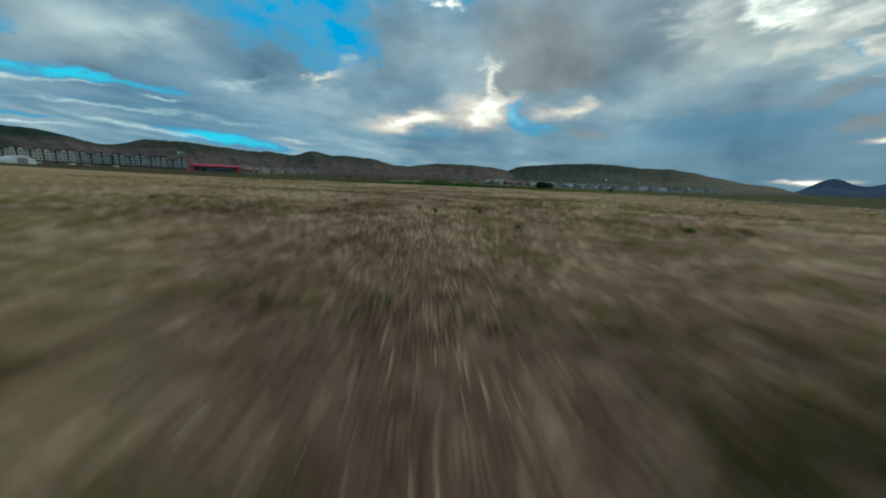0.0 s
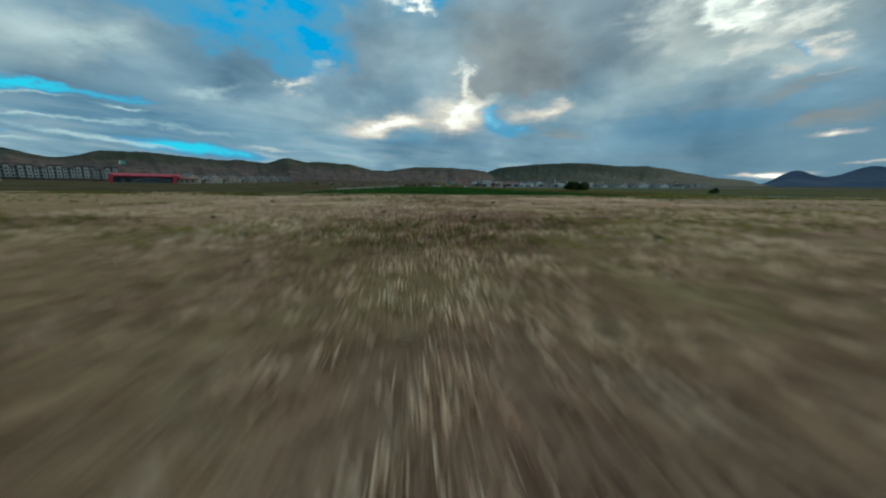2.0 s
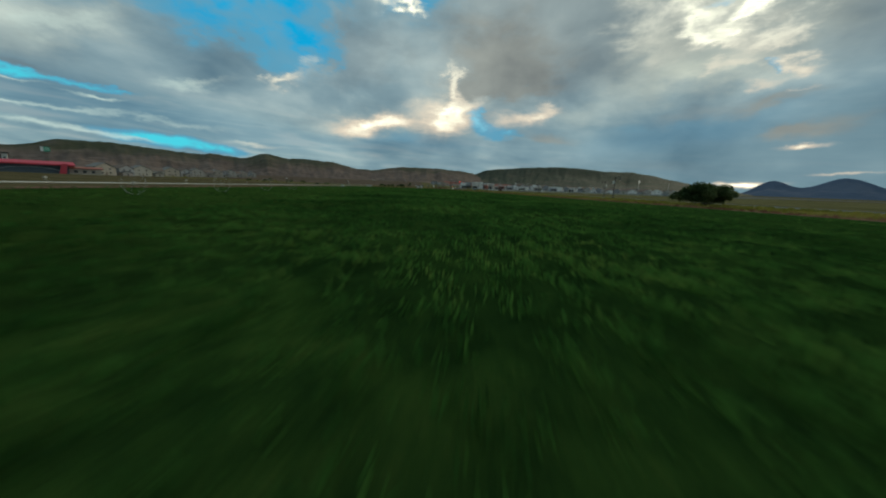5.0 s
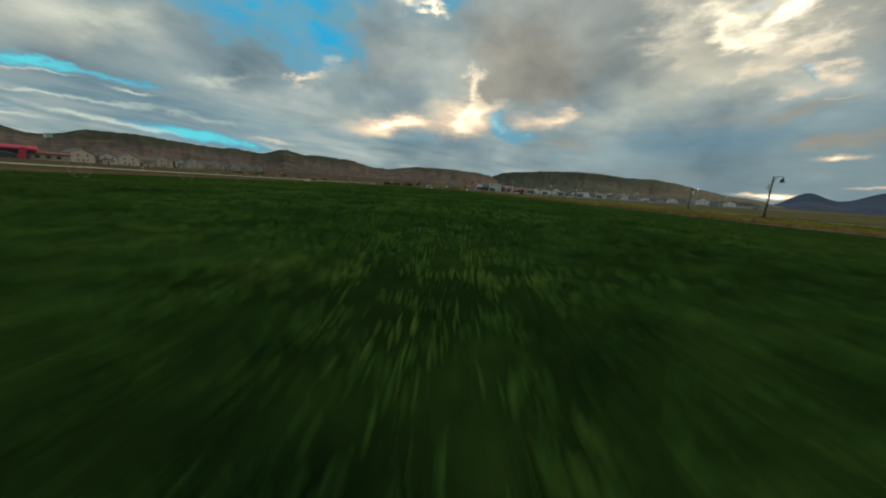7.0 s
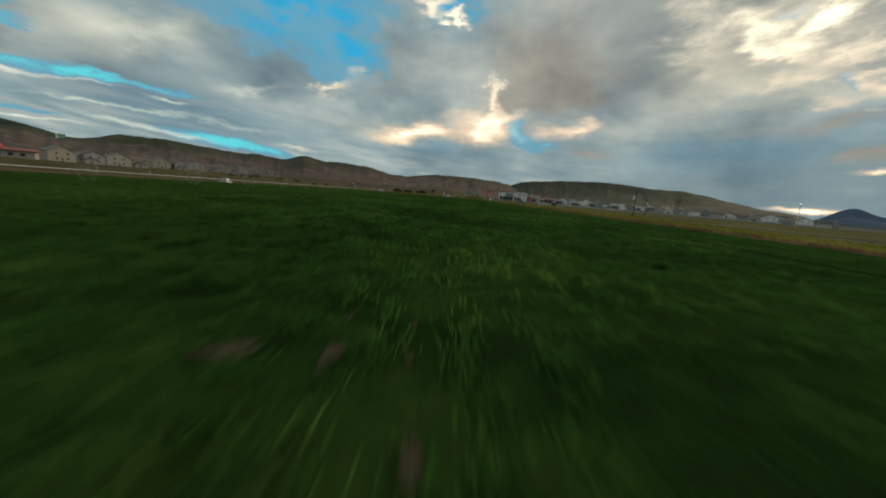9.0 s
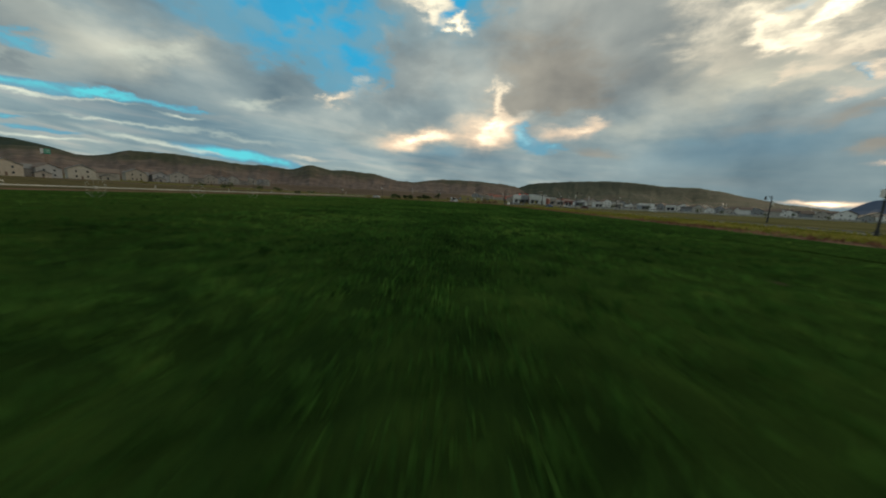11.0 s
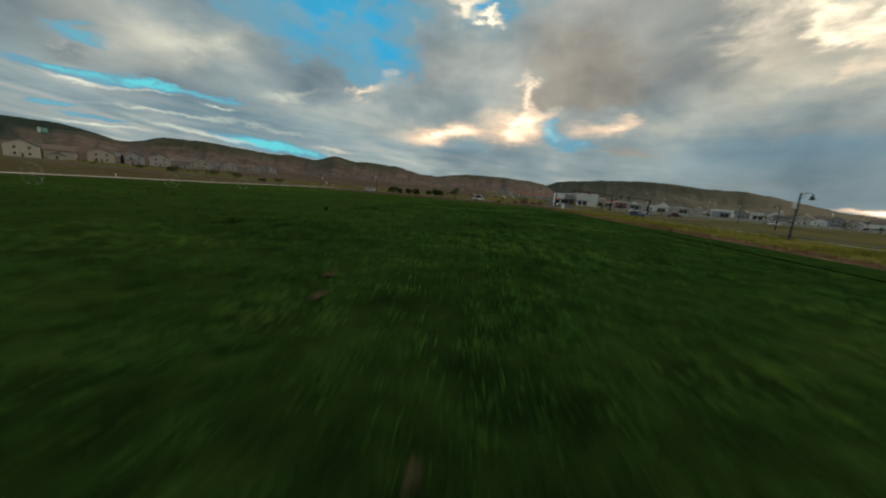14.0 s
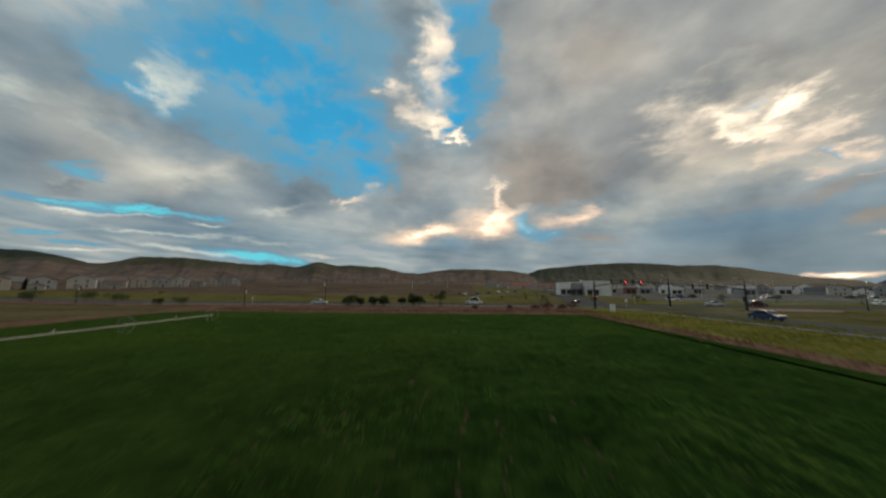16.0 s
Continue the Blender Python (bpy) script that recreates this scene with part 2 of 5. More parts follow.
    sky.sky_type, sky.sun_disc, sky.sun_elevation, sky.sun_rotation = "NISHITA", False, radians(SUN_EL), radians(SUN_AZ)
    sky.air_density, sky.ozone_density = 1.0, 3.0
    hue = w.node("ShaderNodeHueSaturation")
    hue.inputs["Saturation"].default_value, hue.inputs["Value"].default_value = 1.5, 0.16
    w.put(hue.inputs["Color"], sky.outputs[0])
    hole = w.span(w.math("MULTIPLY", gaps, w.span(w.math("MULTIPLY_ADD", n6, 0.5, w.math("MULTIPLY", n2, 0.5)), 0.36, 0.62, 1.3, 0.3)), 0.15, 1.35)
    deep = w.mix(w.span(n2, 0.35, 0.65, 0.7, 0.85), hue.outputs[0], (0.035, 0.37, 0.66, 1))
    deep = w.mix(w.span(el, 10.0, 19.0, 0.9, 0.0), deep, w.mix(w.span(az, -18.0, 4.0), (0.12, 0.60, 0.70, 1), (0.36, 0.68, 0.80, 1)))
    out = w.mix(w.math("MULTIPLY", w.math("MULTIPLY", hole, w.span(lit, 0.3, 0.9, 1.0, 0.15)), 0.95), soft, deep)
    out = w.mix(w.span(el, 40.0, 62.0, 0.0, 0.8), out, w.ramp(sheet_tone, (0.35, (0.42, 0.45, 0.47)), (0.65, (0.82, 0.82, 0.80))))
    out = w.mix(1.0, out, (0.925, 1.0, 1.02, 1), "MULTIPLY")
    back = w.node("ShaderNodeBackground")
    w.put(back.inputs["Color"], out)
    back.inputs["Strength"].default_value = 1.0
    last = w.node("ShaderNodeOutputWorld")
    w.links.new(back.outputs[0], last.inputs[0])


build_world()
lamp = bpy.data.lights.new("low_sun_behind_cloud", "SUN")
lamp.energy, lamp.angle, lamp.color = 1.1, radians(25), (1.0, 0.80, 0.58)
sun = new("low_sun_behind_cloud", lamp)
sun.matrix_world = look((0, 0, 50), (-math.sin(radians(SUN_AZ)) * 50, -math.cos(radians(SUN_AZ)) * 50, 50 - 50 * math.tan(radians(16))))

# ---------------------------------------------------------------- materials


def material(name, build, rough=0.8, metal=0.0, spec=0.3):
    m = bpy.data.materials.new(name)
    m.use_nodes = True
    n = Net(m.node_tree)
    bsdf = m.node_tree.nodes["Principled BSDF"]
    bsdf.inputs["Roughness"].default_value, bsdf.inputs["Metallic"].default_value = rough, metal
    bsdf.inputs["Specular IOR Level"].default_value = spec
    build(n, bsdf)
    return m


def bumped(n, bsdf, height, strength=0.4, depth=0.02):
    b = n.node("ShaderNodeBump")
    b.inputs["Strength"].default_value, b.inputs["Distance"].default_value = strength, depth
    n.put(b.inputs["Height"], height)
    n.links.new(b.outputs[0], bsdf.inputs["Normal"])


def plain(name, colour, rough=0.6, metal=0.0, spec=0.3, vary=0.18, scale=3.0):
    """A painted or weathered surface with stains at two sizes."""
    def build(n, bsdf):
        co = n.node("ShaderNodeTexCoord").outputs["Object"]
        big, small = n.noise(co, scale * 0.25, 4), n.noise(co, scale * 6, 5)
        f = n.math("MULTIPLY_ADD", big, 0.65, n.math("MULTIPLY", small, 0.35))
        low, high = tuple(c * (1 - vary) for c in colour), tuple(min(1, c * (1 + vary)) for c in colour)
        n.put(bsdf.inputs["Base Color"], n.ramp(f, (0.3, low), (0.7, high)))
        n.put(bsdf.inputs["Roughness"], n.span(small, 0.2, 0.8, max(0.05, rough - 0.12), min(1, rough + 0.12)))
        bumped(n, bsdf, small, 0.15, 0.01)
    return material(name, build, rough, metal, spec)


def blades(name, *stops):
    """Grass and leaves: every blade takes its own tone."""
    def build(n, bsdf):
        tone = n.node("ShaderNodeNewGeometry").outputs["Random Per Island"]
        co = n.node("ShaderNodeTexCoord").outputs["Object"]
        f = n.math("MULTIPLY_ADD", tone, 0.28, n.math("MULTIPLY_ADD", n.span(n.noise(co, 0.9, 3), 0.3, 0.7), 0.28, n.math("MULTIPLY", n.span(n.noise(co, 0.13, 4), 0.32, 0.68), 0.44)))
        tint = n.ramp(f, *stops)
        n.put(bsdf.inputs["Base Color"], tint)
        # thin leaves let part of the light through
        thin, both = n.node("ShaderNodeBsdfTranslucent"), n.node("ShaderNodeMixShader")
        n.put(thin.inputs["Color"], tint)
        both.inputs[0].default_value = 0.45
        n.links.new(bsdf.outputs[0], both.inputs[1])
        n.links.new(thin.outputs[0], both.inputs[2])
        n.links.new(both.outputs[0], n.nodes["Material Output"].inputs[0])
    return material(name, build, 0.9, 0.0, 0.0)


def fuzz(bsdf, much, tint):
    """Countless fine stalks that catch the light at a flat angle."""
    bsdf.inputs["Sheen Weight"].default_value, bsdf.inputs["Sheen Roughness"].default_value = much, 0.45
    bsdf.inputs["Sheen Tint"].default_value = tint


def meadow(n, bsdf):
    co = n.node("ShaderNodeTexCoord").outputs["Object"]
    far, mid, near, fine = n.noise(co, 0.03, 5, 0.6), n.noise(co, 0.22, 5, 0.6, 0.6), n.noise(co, 2.6, 6, 0.7), n.noise(co, 19, 4, 0.75)
    f = n.math("MULTIPLY_ADD", mid, 0.22, n.math("MULTIPLY_ADD", near, 0.42, n.math("MULTIPLY", fine, 0.36)))
    dry = n.ramp(f, (0.40, (0.050, 0.027, 0.019)), (0.46, (0.128, 0.074, 0.051)), (0.53, (0.245, 0.153, 0.103)), (0.60, (0.40, 0.27, 0.18)))
    olive = n.ramp(f, (0.40, (0.070, 0.055, 0.018)), (0.59, (0.235, 0.185, 0.066)))
    patch = n.span(n.math("MULTIPLY_ADD", far, 0.5, n.math("MULTIPLY", n.noise(co, 0.11, 5, 0.6), 0.5)), 0.44, 0.58)
    split = n.node("ShaderNodeSeparateXYZ")
    n.put(split.inputs[0], co)
    west = n.span(split.outputs[0], -3.0, -13.0, 0.0, 0.55)
    olive = n.mix(west, olive, n.ramp(f, (0.40, (0.040, 0.030, 0.010)), (0.59, (0.150, 0.115, 0.040))))
    patch = n.math("ADD", patch, west, clamp=True)
    # paler, drier stand towards the crop
    dry = n.mix(n.span(split.outputs[1], 62.0, 86.0, 0.0, 0.6), dry, n.ramp(f, (0.40, (0.135, 0.092, 0.072)), (0.59, (0.43, 0.315, 0.235))))
    stand = n.mix(n.math("MULTIPLY", patch, n.span(split.outputs[1], 60.0, 90.0, 0.75, 0.45)), dry, olive)
    # grazed olive land beyond the meadow
    n.put(bsdf.inputs["Base Color"], n.mix(n.span(split.outputs[1], 104.0, 116.0), stand, n.ramp(f, (0.41, (0.045, 0.043, 0.020)), (0.59, (0.15, 0.125, 0.065)))))
    fuzz(bsdf, 0.38, (0.86, 0.60, 0.34, 1))
    n.put(bsdf.inputs["Sheen Weight"], n.span(split.outputs[1], 104.0, 114.0, 0.38, 0.0))
    bumped(n, bsdf, n.math("MULTIPLY_ADD", near, 0.5, n.math("MULTIPLY", fine, 0.5)), 0.7, 0.10)


def alfalfa_ground(n, bsdf):
    co = n.node("ShaderNodeTexCoord").outputs["Object"]
    far, mid, near, fine = n.noise(co, 0.035, 4, 0.6), n.noise(co, 0.3, 5, 0.6, 0.5), n.noise(co, 1.7, 6, 0.65), n.noise(co, 16, 4, 0.7)
    f = n.math("MULTIPLY_ADD", mid, 0.35, n.math("MULTIPLY_ADD", near, 0.35, n.math("MULTIPLY", fine, 0.3)))
    leaf = n.ramp(f, (0.38, (0.003, 0.007, 0.003)), (0.47, (0.007, 0.017, 0.005)), (0.55, (0.017, 0.036, 0.008)), (0.63, (0.036, 0.055, 0.013)))
    split = n.node("ShaderNodeSeparateXYZ")
    n.put(split.inputs[0], co)
    leaf = n.mix(n.span(split.outputs[0], -1.0, -9.0, 0.0, 0.5), leaf, n.ramp(f, (0.38, (0.003, 0.005, 0.002)), (0.62, (0.026, 0.036, 0.008))))
    leaf = n.mix(n.span(far, 0.45, 0.68, 0.0, 0.35), leaf, (0.040, 0.062, 0.012, 1))
    n.put(bsdf.inputs["Base Color"], leaf)
    fuzz(bsdf, 0.20, (0.14, 0.32, 0.06, 1))
    bumped(n, bsdf, n.math("MULTIPLY_ADD", near, 0.5, n.math("MULTIPLY", fine, 0.5)), 0.8, 0.12)


def mottled(name, a, b, c, scale=0.3, rough=0.9, bump=0.5):
    def build(n, bsdf):
        co = n.node("ShaderNodeTexCoord").outputs["Object"]
        f = n.math("MULTIPLY_ADD", n.noise(co, scale, 5, 0.6, 0.4), 0.6, n.math("MULTIPLY", n.noise(co, scale * 9, 5, 0.65), 0.4))
        n.put(bsdf.inputs["Base Color"], n.ramp(f, (0.36, a), (0.5, b), (0.64, c)))
        bumped(n, bsdf, n.noise(co, scale * 20, 5, 0.65), bump, 0.06)
    return material(name, build, rough, 0, 0.0)


def slope(name, low, mid, high, green):
    """Grassed hill: bare brown foot, green towards the top and in the gullies."""
    def build(n, bsdf):
        co = n.node("ShaderNodeTexCoord").outputs["Object"]
        f = n.math("MULTIPLY_ADD", n.noise(co, 0.0045, 7, 0.66, 0.8), 0.5, n.math("MULTIPLY", n.noise(co, 0.017, 7, 0.7, 0.5), 0.5))
        dry = n.ramp(f, (0.40, low), (0.5, mid), (0.60, high))
        split = n.node("ShaderNodeSeparateXYZ")
        n.put(split.inputs[0], co)
        up = n.math("MULTIPLY_ADD", n.noise(co, 0.006, 7, 0.68, 0.6), 260.0, split.outputs[2])
        n.put(bsdf.inputs["Base Color"], n.mix(n.span(up, 200, 320, 0.0, 0.85), dry, green))
        bumped(n, bsdf, n.noise(co, 0.03, 6, 0.65), 0.6, 6.0)
    return material(name, build, 0.95, 0, 0.1)


M_MEADOW = material("dry_meadow", meadow, 0.95, 0, 0.0)
M_FIELD = material("alfalfa_soil", alfalfa_ground, 0.95, 0, 0.0)
M_STRAW = blades("straw", (0.15, (0.34, 0.20, 0.145)), (0.4, (0.62, 0.43, 0.305)), (0.6, (0.79, 0.585, 0.41)), (0.85, (0.88, 0.73, 0.53)))
M_STUBBLE = blades("stubble", (0.15, (0.12, 0.064, 0.044)), (0.4, (0.27, 0.168, 0.112)), (0.6, (0.41, 0.28, 0.18)), (0.85, (0.58, 0.44, 0.29)))
M_BELT = blades("fresh_weed_leaf", (0.2, (0.072, 0.080, 0.020)), (0.5, (0.150, 0.145, 0.038)), (0.8, (0.27, 0.24, 0.075)))
M_TUFT = blades("dark_weed_leaf", (0.2, (0.036, 0.058, 0.018)), (0.5, (0.075, 0.105, 0.032)), (0.8, (0.14, 0.155, 0.05)))
M_GREENBLADE = blades("alfalfa_leaf", (0.15, (0.012, 0.030, 0.009)), (0.45, (0.036, 0.096, 0.020)), (0.65, (0.064, 0.152, 0.031)), (0.85, (0.112, 0.180, 0.041)))
M_WEED = blades("weed_leaf", (0.2, (0.115, 0.110, 0.036)), (0.5, (0.24, 0.205, 0.068)), (0.8, (0.40, 0.33, 0.13)))
M_VERGE_BLADE = blades("verge_blade", (0.2, (0.085, 0.095, 0.018)), (0.5, (0.17, 0.17, 0.032)), (0.8, (0.27, 0.24, 0.07)))
M_RED_WEED = blades("red_weed", (0.2, (0.08, 0.04, 0.03)), (0.5, (0.16, 0.085, 0.06)), (0.8, (0.24, 0.16, 0.10)))
M_SHRUB = blades("shrub_leaf", (0.2, (0.035, 0.055, 0.022)), (0.5, (0.075, 0.105, 0.042)), (0.8, (0.15, 0.17, 0.075)))
M_VERGE = mottled("verge_grass", (0.070, 0.074, 0.020), (0.128, 0.124, 0.034), (0.20, 0.175, 0.068), 0.12)
M_OLIVE_VERGE = mottled("olive_verge", (0.058, 0.056, 0.018), (0.105, 0.095, 0.032), (0.165, 0.138, 0.062), 0.09)
M_RED_DIRT = mottled("reddish_dirt", (0.075, 0.044, 0.032), (0.135, 0.082, 0.058), (0.215, 0.138, 0.10), 0.3)
M_ASPHALT = mottled("asphalt", (0.06, 0.06, 0.062), (0.085, 0.084, 0.085), (0.12, 0.118, 0.115), 0.5, 0.85, 0.2)
M_CONCRETE = mottled("concrete", (0.28, 0.27, 0.25), (0.36, 0.35, 0.33), (0.45, 0.44, 0.41), 0.6, 0.85, 0.2)
M_GRAVEL = mottled("gravel", (0.085, 0.080, 0.073), (0.13, 0.122, 0.11), (0.185, 0.175, 0.155), 0.05)
M_HILL = slope("brown_hillside", (0.062, 0.042, 0.034), (0.102, 0.070, 0.056), (0.150, 0.107, 0.084), (0.034, 0.040, 0.016, 1))
M_HILL_GREEN = slope("green_hillside", (0.019, 0.028, 0.018), (0.033, 0.040, 0.025), (0.068, 0.054, 0.042), (0.016, 0.026, 0.015, 1))
# the blue of distance haze is put into this range's base colours
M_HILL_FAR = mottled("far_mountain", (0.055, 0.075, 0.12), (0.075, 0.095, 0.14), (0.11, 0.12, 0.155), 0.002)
M_STEEL = plain("galvanised_steel", (0.48, 0.49, 0.50), 0.45, 0.8)
M_WHITE_PIPE = plain("aluminium_pipe", (0.36, 0.36, 0.345), 0.6, 0.2)
M_BLACK = plain("black_painted_metal", (0.028, 0.03, 0.032), 0.5, 0.0)
M_WHITE = plain("white_paint", (0.74, 0.73, 0.70), 0.6)
M_CREAM = plain("cream_siding", (0.42, 0.39, 0.345), 0.8)
M_GREY_SIDING = plain("grey_siding", (0.27, 0.28, 0.29), 0.8)
M_TAN_SIDING = plain("tan_siding", (0.36, 0.325, 0.28), 0.8)
M_GREIGE = plain("greige_siding", (0.34, 0.315, 0.285), 0.85)
M_SHINGLE = plain("dark_shingle", (0.085, 0.08, 0.078), 0.9)
M_GREY_SHINGLE = plain("grey_shingle", (0.17, 0.16, 0.15), 0.9)
M_BROWN_ROOF = plain("brown_shingle", (0.15, 0.11, 0.09), 0.9)
M_BRICK = plain("red_brick_wall", (0.26, 0.10, 0.075), 0.85)
M_RED_ROOF = plain("red_metal_roof", (0.42, 0.055, 0.08), 0.8)
M_BLUEGREY = plain("blue_grey_wall", (0.09, 0.115, 0.14), 0.7)
M_STUCCO = plain("white_stucco", (0.60, 0.60, 0.57), 0.85)
M_PALE_BAY = plain("weathered_pale_stucco", (0.56, 0.55, 0.51), 0.85)
M_DARK_PANEL = plain("charcoal_panel", (0.06, 0.06, 0.06), 0.7)
M_GLASS = plain("window_glass", (0.03, 0.036, 0.042), 0.08, 0.0, 0.8, 0.1)
M_BLUE_CAR = plain("blue_car_paint", (0.025, 0.06, 0.15), 0.5, 0.1, 0.3, 0.05)
M_SILVER_CAR = plain("silver_car_paint", (0.55, 0.56, 0.57), 0.3, 0.4, 0.6, 0.05)
M_DARKRED_CAR = plain("dark_red_car_paint", (0.09, 0.02, 0.02), 0.3, 0.3, 0.6, 0.05)
M_TYRE = plain("tyre_rubber", (0.02, 0.02, 0.02), 0.9)
M_BARK = plain("bark", (0.10, 0.08, 0.06), 0.95)
M_GREEN_SIGN = plain("green_sign_face", (0.05, 0.36, 0.22), 0.5)


def glowing(name, colour, strength):
    def build(n, bsdf):
        bsdf.inputs["Base Color"].default_value = (*colour, 1)
        bsdf.inputs["Emission Color"].default_value = (*colour, 1)
        bsdf.inputs["Emission Strength"].default_value = strength
    return material(name, build, 0.4)


M_RED_LIGHT = glowing("red_signal_light", (1.0, 0.05, 0.03), 4.0)
M_LAMP_LIGHT = glowing("lamp_light", (1.0, 0.95, 0.85), 2.0)

# ---------------------------------------------------------------- mesh helpers


def part(name, bm, mat, parent=None, label=""):
    me = bpy.data.meshes.new(name)
    bm.to_mesh(me)
    bm.free()
    me.materials.append(mat)
    ob = new(name, me)
    ob.parent = parent
    return tagged(ob, label)


def again(ob, parent, m):
    """The same mesh once more under parent."""
    o = new(ob.name.split(".")[0], ob.data)
    o.parent = parent
    o.matrix_basis = m
    for key in ("label",):
        if key in ob:
            o[key] = ob[key]
    return o


def thing(name, x, y, turn=0.0, z=0.0):
    ob = new(name)
    ob.empty_display_size = 0.3
    ob.matrix_basis = pose(x, y, z, 0, 0, turn)
    return ob


def box(bm, x0, x1, y0, y1, z0, z1, bevel=0.0):
    made = bmesh.ops.create_cube(bm, size=1.0, matrix=Matrix.Translation(((x0 + x1) / 2, (y0 + y1) / 2, (z0 + z1) / 2)) @ Matrix.Diagonal((x1 - x0, y1 - y0, z1 - z0, 1)))
    if bevel:
        edges = list({e for v in made["verts"] for e in v.link_edges})
        bmesh.ops.bevel(bm, geom=edges, offset=bevel, segments=2, affect="EDGES")
    return bm


def tube(bm, a, b, r0, r1=None, sides=10):
    a, b = Vector(a), Vector(b)
    way = b - a
    m = Matrix.Translation((a + b) / 2) @ way.to_track_quat("Z", "Y").to_matrix().to_4x4()
    bmesh.ops.create_cone(bm, cap_ends=True, segments=sides, radius1=r0, radius2=r0 if r1 is None else r1, depth=way.length, matrix=m)
    return bm


def prism(bm, outline, y0, y1):
    """An outline in x and z, drawn out along y."""
    a = [bm.verts.new((x, y0, z)) for x, z in outline]
    b = [bm.verts.new((x, y1, z)) for x, z in outline]
    bm.faces.new(a)
    bm.faces.new(b[::-1])
    for k in range(len(a)):
        bm.faces.new((a[k - 1], b[k - 1], b[k], a[k]))
    bmesh.ops.recalc_face_normals(bm, faces=bm.faces[:])
    return bm


def mesh_object(name, verts, faces, mat, label="", kind="structure", smooth=False):
    me = bpy.data.meshes.new(name)
    me.from_pydata(verts, [], faces)
    me.materials.append(mat)
    if smooth:
        me.polygons.foreach_set("use_smooth", [True] * len(me.polygons))
    me.update()
    return tagged(new(name, me), label, "", "", kind)


def slab(name, outline, z, depth, mat, label):
    """A flat sheet of ground with edges that go down by depth."""
    bm = bmesh.new()
    top = [bm.verts.new((x, y, z)) for x, y in outline]
    low = [bm.verts.new((x, y, z - depth)) for x, y in outline]
    bm.faces.new(top)
    for k in range(len(top)):
        bm.faces.new((top[k - 1], low[k - 1], low[k], top[k]))
    bmesh.ops.recalc_face_normals(bm, faces=bm.faces[:])
    ob = part(name, bm, mat, None, label)
    return tagged(ob, label, name.replace("_", " "), "", "structure")


# ---------------------------------------------------------------- ground


def lamp_line(y):
    """The row of street lamps beside the road."""
    return 37.0 - (y - 324.4) * 0.086


def field_left(y):
    return -29.0 - (y - 100) * 0.115


def field_right(y):
    return 33.5 - (y - 120) * 0.061


def rise(x, y):
    """The land climbs gently towards the hills, on the left above all."""
    ahead = max(0.0, y - 430) * (0.019 - 0.010 * min(1, max(0, x / 100)))
    return min(18.0, 0.012 * max(0.0, -x - 100) + ahead)


def ground_sheet():
    """One sheet out to the hills, finer near the flight, gently uneven."""
    rings = [0] + [6 * 1.075 ** k for k in range(95)]
    rings = [r for r in rings if r < 4700] + [4700]
    n = 160
    verts, faces = [(0, 160, -0.03)], []
    for r in rings[1:]:
        for k in range(n):
            a = 2 * math.pi * k / n
            x, y = r * math.sin(a), 160 + r * math.cos(a)
            verts.append((x, y, rise(x, y) - 0.05 + 0.03 * noise.noise((x * 0.05, y * 0.05, 0))))
    for k in range(n):
        faces.append((0, 1 + (k + 1) % n, 1 + k))
    for j in range(len(rings) - 2):
        p, q = 1 + j * n, 1 + (j + 1) * n
        for k in range(n):
            k2 = (k + 1) % n
            faces.append((p + k, p + k2, q + k2, q + k))
    return mesh_object("ground", verts, faces, M_MEADOW, "dry straw-coloured meadow with olive weeds", smooth=True)


ground_sheet()
edge_wobble = lambda v: 1.2 * noise.noise((v * 0.13, 3.1, 0)) + 2.0 * noise.noise((v * 0.03, 9.0, 0))
field_outline = [(field_left(y) + edge_wobble(y), y) for y in range(110, 385, 5)]
field_outline += [(x, 384 + 0.5 * edge_wobble(x)) for x in range(int(field_left(384)) + 3, 19, 4)]
field_outline += [(field_right(y) + 0.5 * edge_wobble(y + 700), y) for y in range(384, 108, -5)]
field_outline += [(x * 0.5, 103.5 + 2.2 * edge_wobble(x) + 0.9 * noise.noise((x * 0.45, 2.0, 0))) for x in range(64, -60, -1)]
slab("green_field", field_outline, 0.02, 0.08, M_FIELD, "dark green alfalfa field with bare soil patches")
strip = [(field_right(y) + 0.8 * edge_wobble(y + 900) + 3.4, y) for y in range(108, 390, 6)] + [(24, 400), (-70, 402), (-72, 380)]
strip += [(field_left(384) + 1, 382.5)] + [(field_right(384), 382.5)] + [(field_right(y) - 0.6, y) for y in range(380, 106, -8)]
slab("dirt_strip", strip, 0.008, 0.06, M_RED_DIRT, "bare reddish dirt strip along the field edge")
slab("verge", [(lamp_line(y) + 1.6, y) for y in range(100, 406, 15)] + [(26, 409), (23, 401)] + [(field_right(y) + 3.0, y) for y in range(388, 100, -12)],
     0.0, 0.05, M_VERGE, "yellow-green rough grass verge beside the road")
road_mid = lambda y: lamp_line(y) + 8.6


def strip_sheet(name, rows, lift, mat, label):
    """A sheet that follows the land: rows of points across, drawn out along."""
    n = len(rows[0])
    verts = [(x, y, rise(x, y) + lift) for row in rows for x, y in row] + [(x, y, rise(x, y) - 0.3) for row in rows for x, y in (row[0], row[-1])]
    faces = [(i * n + j, i * n + j + 1, i * n + n + j + 1, i * n + n + j) for i in range(len(rows) - 1) for j in range(n - 1)]
    b = len(rows) * n
    for i in range(len(rows) - 1):
        faces += [(i * n, i * n + n, b + 2 * i + 2, b + 2 * i), (i * n + n - 1, b + 2 * i + 1, b + 2 * i + 3, i * n + 2 * n - 1)]
    return tagged(mesh_object(name, verts, faces, mat, label), label, name.split("_")[0])


